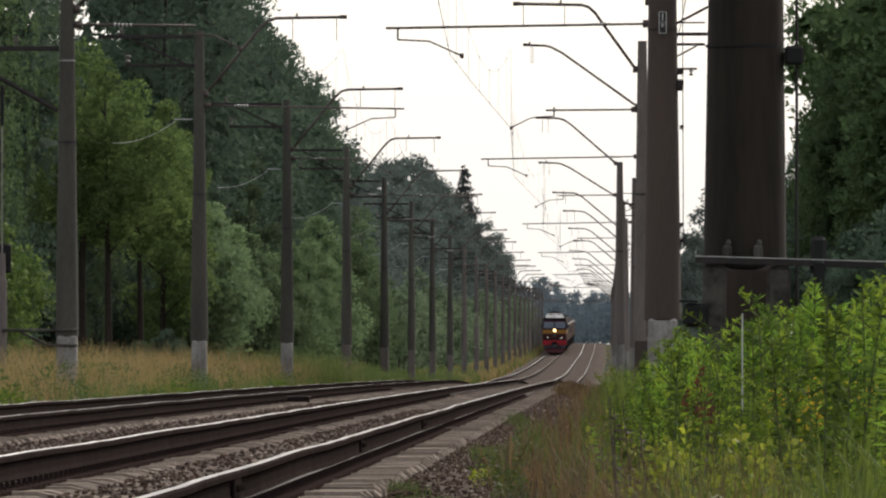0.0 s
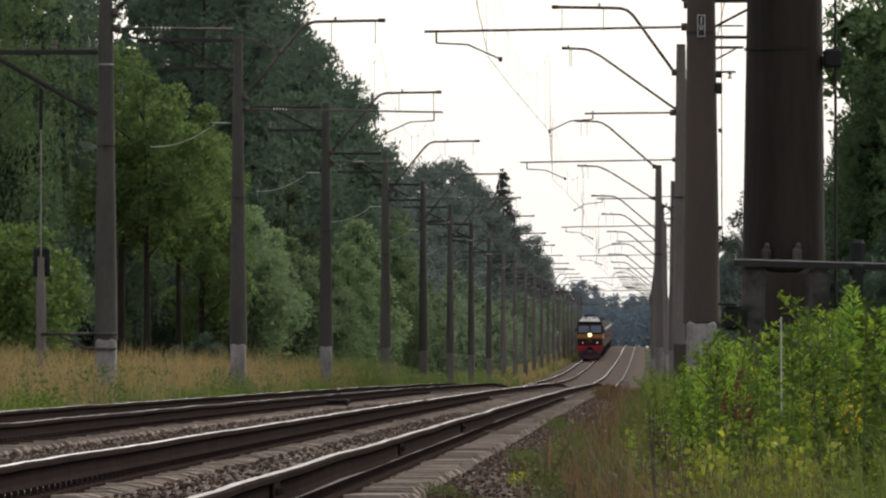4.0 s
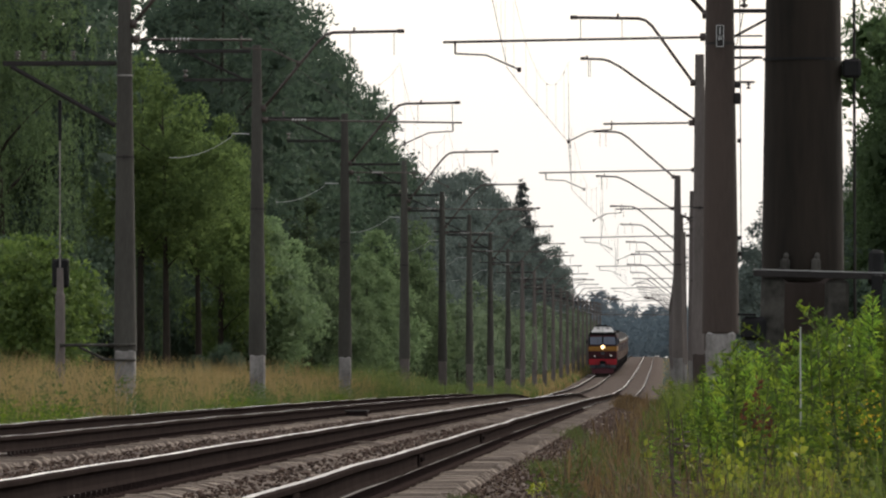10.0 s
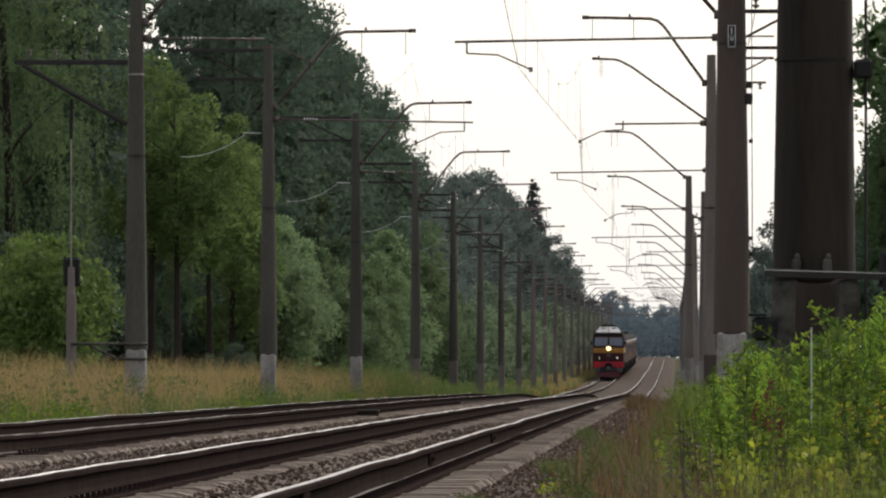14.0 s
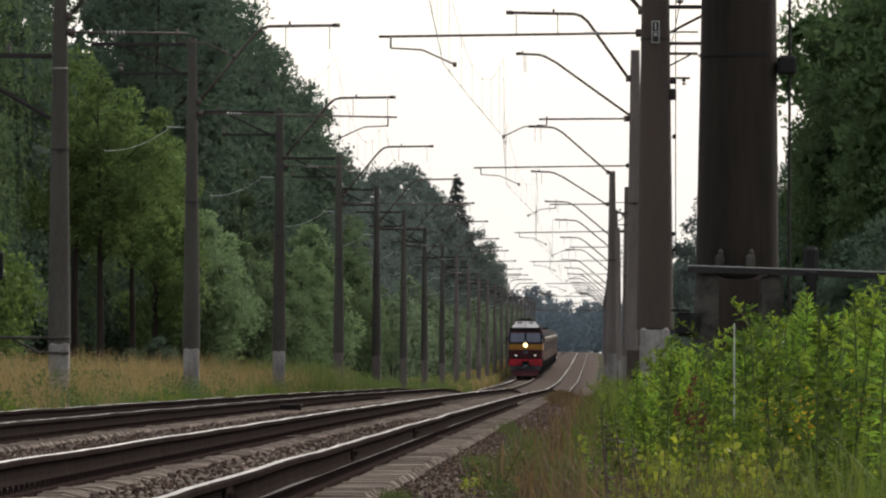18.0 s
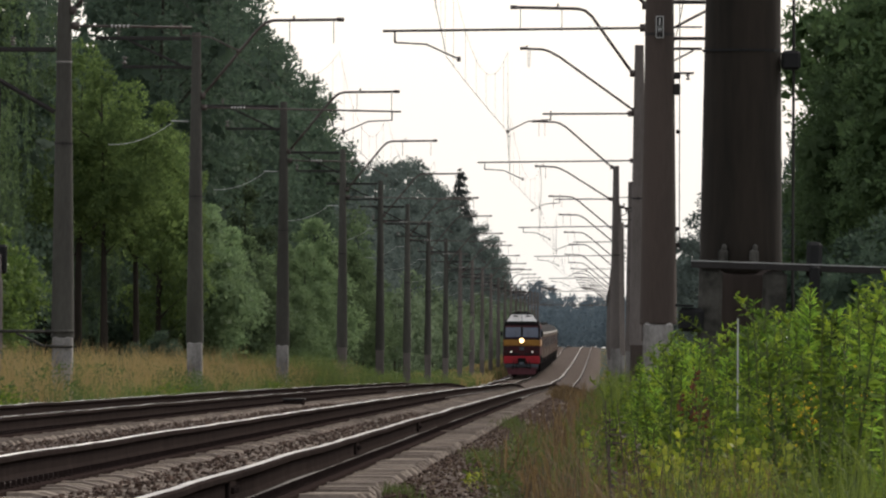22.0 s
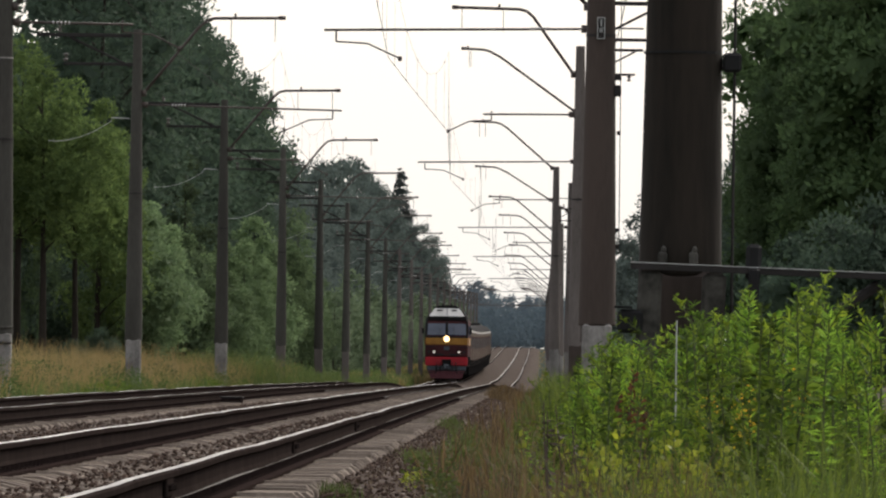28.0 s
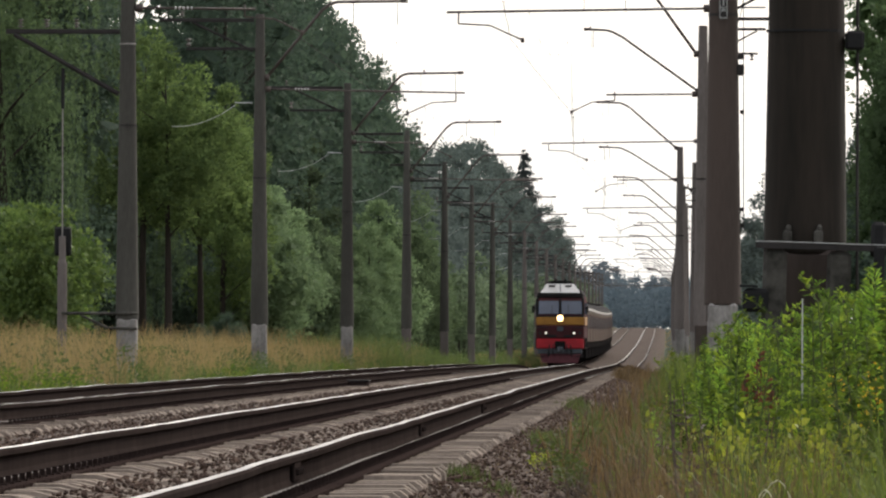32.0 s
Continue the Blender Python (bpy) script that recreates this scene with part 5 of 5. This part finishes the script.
def build_grass():
    rng = np.random.default_rng(31)

    # the strip along the left-hand masts: dry hay with green at its foot
    def strip(n, x0, x1, y0, y1, s0, s1, key, want=-0.1):
        out = []
        while len(out) < n:
            x, y = rng.uniform(x0, x1), y0 + (y1 - y0) * rng.random() ** 1.7
            v = noise.noise((x * 0.3, y * 0.045, key))
            if v > want + 0.3 * (rng.random() - 0.5):
                out.append((x, y, rng.uniform(s0, s1) * (0.85 + 0.5 * v)))
        return out
    blades("dry_grass", "tall tan dry grass along the masts", M_DRY, strip(5700, -14.5, -9.5, 95, 390, 0.5, 1.15, 3.0, -0.22), 1, 1.06, 0.012, 0.5, 6)
    blades("grass", "green grass beneath the dry stalks", M_GRASS, strip(4200, -13.6, -9.0, 92, 700, 0.5, 1.3, 8.0, -0.08), 2, 0.48, 0.015, 0.5, 6)
    blades("grass", "tall green grass where the bushes meet the line", M_GRASS, strip(2300, -13.4, -9.1, 335, 720, 0.7, 1.25, 15.0, -0.4), 23, 0.92, 0.02, 0.5, 6)
    clumps("herbs", "leafy green herbs hiding the feet of the far masts", M_HERB, strip(230, -12.0, -9.2, 350, 700, 0.7, 1.25, 16.0, -0.3), 24, 0.085, 0.5, 1.5)
    clumps("herbs", "low green herbs along the ballast", M_HERB, strip(210, -10.6, -9.0, 95, 420, 0.25, 0.7, 5.0, 0.05), 3, 0.055, 0.5, 2.2)
    clumps("herbs", "light green herbs in the dry grass", M_HERB, strip(260, -13.5, -9.6, 105, 420, 0.35, 0.85, 6.0, 0.1), 4, 0.06, 0.45, 1.6)
    dock = [(-10.0 + rng.normal() * 0.35, y + rng.normal() * 2.5, rng.uniform(0.35, 0.75)) for y in (112, 127, 136, 142, 150, 158, 164, 171, 178, 186, 194, 203, 214, 228, 244, 262, 281, 300) for _ in range(4)]
    clumps("herbs", "dark green leafy herbs at the foot of the dry grass", M_HERB, dock, 14, 0.085, 0.7, 1.6)
    clumps("herbs", "dark green herbs crowding the ballast of the far track", M_WEED_DARK, strip(190, -9.8, -9.0, 95, 330, 0.2, 0.5, 12.0, 0.0), 15, 0.06, 0.9, 1.2)
    blades("grass", "rough grass beside the line further on", M_GRASS, strip(1700, -13.5, -9.0, 640, 1500, 0.7, 1.2, 2.0, -0.4), 6, 0.7, 0.05, 0.4, 6)
    blades("dry_grass", "tan grass beside the line further on", M_DRY, strip(1700, -12.5, -9.0, 640, 1500, 0.7, 1.2, 1.0, 0.0), 7, 0.7, 0.05, 0.4, 6)
    # the bank on the near side, from the ballast outwards
    blades("grass", "rough grass on the bank further on", M_BLADE, [(rng.uniform(-0.4, 3.2), 72 + 700 * rng.random() ** 1.9, rng.uniform(0.5, 1.1)) for _ in range(4000)], 8, 0.55, 0.02, 0.5, 5)
    blades("dry_grass", "withered grass on the bank further on", M_DRY_DARK, [(rng.uniform(-0.75, 2.0), 70 + 400 * rng.random() ** 1.6, rng.uniform(0.5, 1.1)) for _ in range(1100)], 9, 0.6, 0.014, 0.45, 6)
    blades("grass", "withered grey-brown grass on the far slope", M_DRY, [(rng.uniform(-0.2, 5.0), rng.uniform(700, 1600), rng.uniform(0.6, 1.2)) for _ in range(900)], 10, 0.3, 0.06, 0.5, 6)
    # grass blades borrowing the haze-greyed leaf colour
    blades("grass", "grass on the far slope in the haze-greyed leaf colour", M_LEAF_FAR_HAZE, [(rng.uniform(-0.2, 5.0), rng.uniform(700, 1600), rng.uniform(0.6, 1.2)) for _ in range(1100)], 19, 0.34, 0.06, 0.5, 6)

    rank = [(rng.uniform(0.12, 1.35), y + rng.normal() * 14, rng.uniform(0.6, 1.15)) for y in (148, 168, 178, 205, 228, 260, 300) for _ in range(150)]
    blades("grass", "rank green grass round the feet of the masts", M_BLADE, rank, 22, 1.05, 0.014, 0.4, 7)

    def out_height(x):
        return 0.38 + 0.72 * min(1, max(0, (x + 0.45) / 0.8))
    near = [(x, y, rng.uniform(0.65, 1.15) * out_height(x)) for x, y in ((-0.1 + 2.5 * rng.random() ** 1.2, 27 + 60 * rng.random() ** 1.2) for _ in range(1250))]
    blades("grass", "long green grass beside the ballast", M_BLADE, near, 3, 0.74, 0.0075, 0.32, 8)
    dry = [(x, y, rng.uniform(0.6, 1.1) * out_height(x)) for x, y in ((-0.55 + 1.2 * rng.random() ** 1.4, 30 + 90 * rng.random()) for _ in range(720))]
    blades("dry_grass", "tan dry grass at the foot of the bank", M_DRY_DARK, dry, 4, 0.72, 0.006, 0.4, 7)
    dead = [(x, y, rng.uniform(0.5, 1.1) * out_height(x)) for x, y in ((rng.uniform(-0.65, 0.3), 32 + 62 * rng.random()) for _ in range(1500))]
    blades("dead_grass", "dark withered grass at the foot of the bank", M_DEAD, dead, 11, 0.75, 0.006, 0.45, 6)
    tall = [(x, y, rng.uniform(0.7, 1.1)) for x, y in ((y * rng.uniform(0.0045, 0.027), y) for y in (rng.uniform(26, 35) for _ in range(330)))]
    blades("grass", "tall green grass in front of the weeds", M_BLADE, tall, 12, 0.92, 0.006, 0.22, 8)
    lush = [(x, y, rng.uniform(0.7, 1.1)) for x, y in ((y * rng.uniform(0.021, 0.037), y) for y in (rng.uniform(27, 36) for _ in range(230)))]
    blades("grass", "lush tall grass at the edge of the weeds", M_BLADE, lush, 20, 1.0, 0.0062, 0.32, 8)
    brown = [(x, y, rng.uniform(0.65, 1.1)) for x, y in ((y * rng.uniform(-0.0045, 0.018), y) for y in (rng.uniform(27, 40) for _ in range(980)))]
    blades("dry_grass", "thin brown seeding grass at the foot of the bank", M_DRY_DARK, brown, 13, 0.88, 0.004, 0.26, 7)
    build_straws()
    crest = [(rng.uniform(-1.35, -0.3), rng.uniform(245, 335), rng.uniform(0.6, 1.1)) for _ in range(650)]
    blades("dead_grass", "low dark grass over the crest of the ballast", M_DRY_DARK, crest, 17, 0.34, 0.02, 0.4, 6)
    # green patches and a few herbs on the shoulder of the ballast
    for x, y, sx, sy, n, h in ((-1.17, 129, 0.12, 8, 80, 0.18), (-1.07, 86, 0.10, 3.0, 45, 0.15), (-1.25, 59.5, 0.06, 1.2, 60, 0.12), (-1.0, 58.5, 0.05, 1.0, 30, 0.10), (-0.84, 92, 0.09, 4, 36, 0.20), (-0.74, 108, 0.09, 9, 80, 0.34)):
        pts = [(x + rng.normal() * sx * 0.6, y + rng.normal() * sy * 0.6, rng.uniform(0.6, 1.1)) for _ in range(n)]
        blades("grass_tuft", "green grass tuft in the ballast", M_TUFT, pts, int(y * 3), h, 0.007, 0.4, 7)
    clumps("herbs", "small yellow-green herbs on the ballast edge", M_ROUND, [(-0.87 + rng.normal() * 0.06, 75 + rng.normal() * 2, rng.uniform(0.08, 0.14)) for _ in range(4)], 71, 0.035, 0.5)
    for x, y, n in ((-0.7, 70, 14), (-0.65, 84, 18)):
        pts = [(x + rng.normal() * 0.08, y + rng.normal() * 1.6, rng.uniform(0.6, 1.2)) for _ in range(n)]
        clumps("grass_tuft", "small green tuft in the ballast", M_TUFT, [(a, b, 0.34 * c) for a, b, c in pts], int(y), 0.05, 0.35)


def build_straws():
    """Bleached stalks that rise out of the grass and bend over in arcs."""
    rng = np.random.default_rng(52)
    for _ in range(22):
        y = rng.uniform(25.5, 31)
        x = y * rng.uniform(0.001, 0.0145)
        t = thing("straw", "bleached bent grass stalk arching over in the grass", "straw", pose(x, y, land(x, y), 0, 0, rng.uniform(-35, 35) + (180 if rng.random() < 0.45 else 0)), "bleached straws")
        g = Geo()
        h, reach, fall = rng.uniform(0.5, 0.82), rng.uniform(0.08, 0.24), rng.uniform(0.05, 0.3)
        pts = [(reach * (1 - math.cos(q * 2.2)) * 0.63, 0, h * min(1, math.sin(q * 1.75)) if q < 0.9 else h - fall * ((q - 0.9) / 0.5) ** 1.6) for q in np.linspace(0, 1.4, 15)]
        g.tube(pts, [0.0034 - 0.0014 * i / 14 for i in range(15)], 5)
        part("stalk", g, M_STRAW, t)


def build_weed(kind, seed):
    """One weed: a stem with leaves set round it."""
    rng = np.random.default_rng(seed)
    names = {"tall": ("weed", "tall upright weed with many narrow bright green leaves", M_WEED),
             "nettle": ("nettle", "bushy dark green nettle with hanging pointed leaves", M_WEED_DARK),
             "round": ("herb", "low herb with rounded yellow-green leaves", M_ROUND),
             "bushy": ("tansy", "branching weed with fine divided green leaves", M_TANSY),
             "dock": ("dock", "withered dock with rust-brown seed stalks", M_DOCK),
             "dead": ("dead_weed", "dead dark brown weed stalk with curled leaves", M_DEAD),
             "flower": ("flowering_weed", "weed with yellow and orange flower heads", M_WEED)}
    name, label, mat = names[kind]
    t = thing(name, label, "weed", group="weeds on the bank")
    H = 1.0
    g, lv = Geo(), Leaves(seed)
    stems = {"dock": 3, "tall": 3, "nettle": 4, "round": 5, "bushy": 2, "dead": 2, "flower": 3}[kind]
    heads = []
    for s in range(stems):
        a = rng.uniform(0, 6.28)
        off = np.array([math.cos(a), math.sin(a), 0]) * rng.uniform(0.0, 0.08) * (2.2 if kind == "round" else 1)
        h = H * rng.uniform(0.72, 1.0)
        tip = off * rng.uniform(1.2, 2.6) + np.array([rng.normal() * 0.04, rng.normal() * 0.04, h])
        path = smooth_path(off - (0, 0, 0.05), tip, 0.025, rng, 6)
        g.tube(path, [0.0065 * (1 - 0.7 * q) for q in np.linspace(0, 1, 6)], 5)
        pp = np.array(path)
        if kind == "bushy":
            for b in range(15):
                q = 0.2 + 0.8 * (b + rng.random()) / 15
                a = b * 2.399 + rng.normal() * 0.3
                base = np.array([np.interp(q, np.linspace(0, 1, 6), pp[:, k]) for k in range(3)])
                le = rng.uniform(0.10, 0.20) * (1.25 - 0.7 * q)
                end = base + np.array([math.cos(a) * le, math.sin(a) * le, le * rng.uniform(0.4, 1.1)])
                g.tube([tuple(base), tuple(end)], [0.003, 0.001], 3, caps=False)
                u = rng.random((22, 1)) ** 0.7
                lv.add(base + (end - base) * u + rng.normal(size=(22, 3)) * 0.006, rng.uniform(0.018, 0.036, 22), rng.uniform(0.005, 0.011, 22), (end - base) / le * 0.6, 0.7)
            heads.append(tip)
            continue
        n = {"dock": 110, "tall": 210, "nettle": 130, "round": 26, "dead": 22, "flower": 110}[kind]
        q = rng.random(n) ** (0.75 if kind != "round" else 0.5)
        q = 0.12 + 0.88 * q
        at = np.stack([np.interp(q, np.linspace(0, 1, 6), pp[:, k]) for k in range(3)], 1)
        ang = np.arange(n) * 2.399 + rng.normal(size=n) * 0.3
        up = {"dock": 0.6, "tall": 0.12, "nettle": -0.1, "round": 0.25, "dead": -0.6, "flower": 0.4}[kind]
        way = np.stack([np.cos(ang), np.sin(ang), up + 0.5 * (q > 0.85)], 1)
        size = {"dock": 0.03, "tall": 0.046, "nettle": 0.041, "round": 0.044, "dead": 0.05, "flower": 0.045}[kind]
        wide = {"dock": 0.016, "tall": 0.0080, "nettle": 0.0165, "round": 0.036, "dead": 0.010, "flower": 0.012}[kind]
        sc = 1.05 - 0.55 * (q > 0.8) * (q - 0.5)
        lv.add(at, size * sc * rng.uniform(0.7, 1.25, n), wide * sc * rng.uniform(0.75, 1.2, n), way, 0.28)
        heads.append(tip)
    stem = part("stem", g, M_DEAD if kind in ("dead", "dock") else M_STEM, t)
    if kind == "bushy":
        tagged(stem, "thin branching green stems", kind="stuff")
    leaf = new("leaves", lv.mesh("leaves", mat))
    leaf.parent = t
    if kind == "flower":
        fl = Leaves(seed + 9)
        for h in heads:
            p = np.array(h) + rng.normal(size=(40, 3)) * np.array([0.03, 0.03, 0.05]) - (0, 0, 0.03)
            fl.add(p, rng.uniform(0.008, 0.014, 40), rng.uniform(0.006, 0.012, 40), None)
        f = tagged(new("blossom", fl.mesh("blossom", M_FLOWER)), "yellow and orange blossom", kind="stuff")
        f.parent = t
    return t


def build_weeds():
    rng = np.random.default_rng(41)
    made = {}
    count = 0

    def put(kind, x, y, h):
        variant = (kind, int(rng.integers(3 if kind in ("tall", "nettle", "bushy") else 2)))
        m = Matrix.Translation((x, y, land(x, y) - 0.02)) @ Matrix.Rotation(rng.uniform(0, 6.28), 4, "Z") @ Matrix.Diagonal((max(0.7, h), max(0.7, h), h, 1))
        if kind not in ("dead", "dock") and x < 0.0014 * y and noise.noise((x * 9, y * 2, 4)) > -0.25:
            return  # only withered grass along the ballast
        if variant not in made:
            made[variant] = build_weed(kind, 100 + 7 * len(made))
            made[variant].matrix_basis = m
        else:
            src = made[variant]
            keep = src.scale.copy()
            src.scale = (1, 1, 1)
            copy_thing(src, m)
            src.scale = keep

    def envelope(x):
        return float(np.interp(x, (-0.45, -0.15, 0.0, 0.15, 0.3, 0.7, 1.2, 3.0), (0.32, 0.6, 0.88, 1.16, 1.40, 1.52, 1.6, 1.65)))

    for _ in range(235):
        y = 36 + 45 * rng.random()
        x = -0.42 + 2.05 * rng.random() ** 1.1
        if x > 0.033 * y:
            x *= 0.6
        if y < 43 and 0.0095 < x / y < 0.019:
            continue
        put(("tall", "bushy", "nettle", "tall", "nettle", "nettle", "bushy")[rng.integers(7)], x, y, envelope(x) * rng.uniform(0.62, 1.03))
    for _ in range(17):  # small groups of round-leaved herbs
        yc, tc, hc = rng.uniform(35, 42), rng.uniform(0.0055, 0.0225), rng.uniform(0.78, 1.0)
        for _ in range(3):
            y = yc + rng.normal() * 0.4
            put("round", y * (tc + rng.normal() * 0.0008), y, hc * rng.uniform(0.9, 1.08))
    for _ in range(6):
        y = rng.uniform(37, 44)
        put("flower", y * rng.uniform(0.0185, 0.0235), y, rng.uniform(1.05, 1.22))
    for _ in range(64):
        y = rng.uniform(31, 44)
        put("dead", y * rng.uniform(-0.004, 0.024), y, rng.uniform(0.5, 1.0))
    for _ in range(7):  # a black withered clump before the greens
        y = rng.uniform(34, 37)
        put("dead", y * rng.uniform(0.0032, 0.0052), y, rng.uniform(0.9, 1.12))
    for _ in range(70):  # the leafy understorey that fills the bank
        y = rng.uniform(37, 46)
        put(("nettle", "bushy", "nettle", "tall")[rng.integers(4)], y * rng.uniform(0.008, 0.031), y, rng.uniform(0.72, 1.12))
    for _ in range(6):
        y = rng.uniform(41, 44)
        put("dock", y * rng.uniform(0.0072, 0.0112), y, rng.uniform(1.1, 1.3))
    for _ in range(9):  # one dense dark bush of nettles
        y = rng.uniform(41, 43)
        put("nettle", y * rng.uniform(0.0105, 0.0165), y, rng.uniform(1.0, 1.2))
    for _ in range(12):
        y = rng.uniform(48, 52.5)
        put(("bushy", "tall", "nettle")[rng.integers(3)], y * rng.uniform(0.004, 0.0125), y, rng.uniform(0.9, 1.2))
    for _ in range(34):
        y = rng.uniform(42, 50)
        put(("tall", "tall", "bushy")[rng.integers(3)], rng.uniform(0.75, 1.45), y, rng.uniform(1.35, 1.68))
    # taller growth round the footings
    for _ in range(36):
        y = rng.uniform(58, 110)
        put(("tall", "nettle")[rng.integers(2)], rng.uniform(0.3, 1.0), y, rng.uniform(0.75, 1.08))
    for _ in range(52):  # a thicket before the second mast
        y, a = rng.uniform(74, 112), rng.uniform(0.0040, 0.0088)
        rise = float(np.interp(a, (0.0040, 0.0050, 0.0066, 0.0088), (-0.0008, 0.0026, 0.0030, 0.0050)))
        put(("tall", "nettle", "bushy")[rng.integers(3)], a * y, y, (EYE + rise * y - land(a * y, y)) * rng.uniform(0.7, 1.02))
    for _ in range(20):
        y, a = rng.uniform(46, 52), rng.uniform(0.0075, 0.0135)
        put(("tall", "bushy")[rng.integers(2)], a * y, y, (EYE + rng.uniform(0.0012, 0.0044) * y - land(a * y, y)))
    for _ in range(18):
        y, a = rng.uniform(46, 52), rng.uniform(0.0145, 0.0205)
        put(("tall", "bushy", "tall")[rng.integers(3)], a * y, y, (EYE + rng.uniform(0.0042, 0.0078) * y - land(a * y, y)))
    for _ in range(46):
        y = rng.uniform(40, 52)
        x = rng.uniform(0.3, 1.25)
        put(("tall", "bushy", "nettle")[rng.integers(3)], x, y, envelope(x) * rng.uniform(0.72, 0.98))


build_grass()
build_weeds()


# ---- what moves ----
SPEED, START = 20.05, 1264.9


def on_rails(y, a, b):
    """Pose of a vehicle whose front stands at y and whose bogies stand a and b metres behind it."""
    za, zb = level(y + a), level(y + b)
    slope = math.degrees(math.atan2(zb - za, b - a))
    return pose(LEFT, y, za - (zb - za) * a / (b - a), slope, 0, 0)


def motions():
    times = [float(s) for s in range(0, 33, 2)]
    walk(LOCO, [(s, on_rails(START - SPEED * s, 3.9, 16.5)) for s in times])
    for i, coach in enumerate(COACHES):
        walk(coach, [(s, on_rails(START - SPEED * s + 20.9 + 24.55 * i, 3.6, 20.8)) for s in times])


motions()
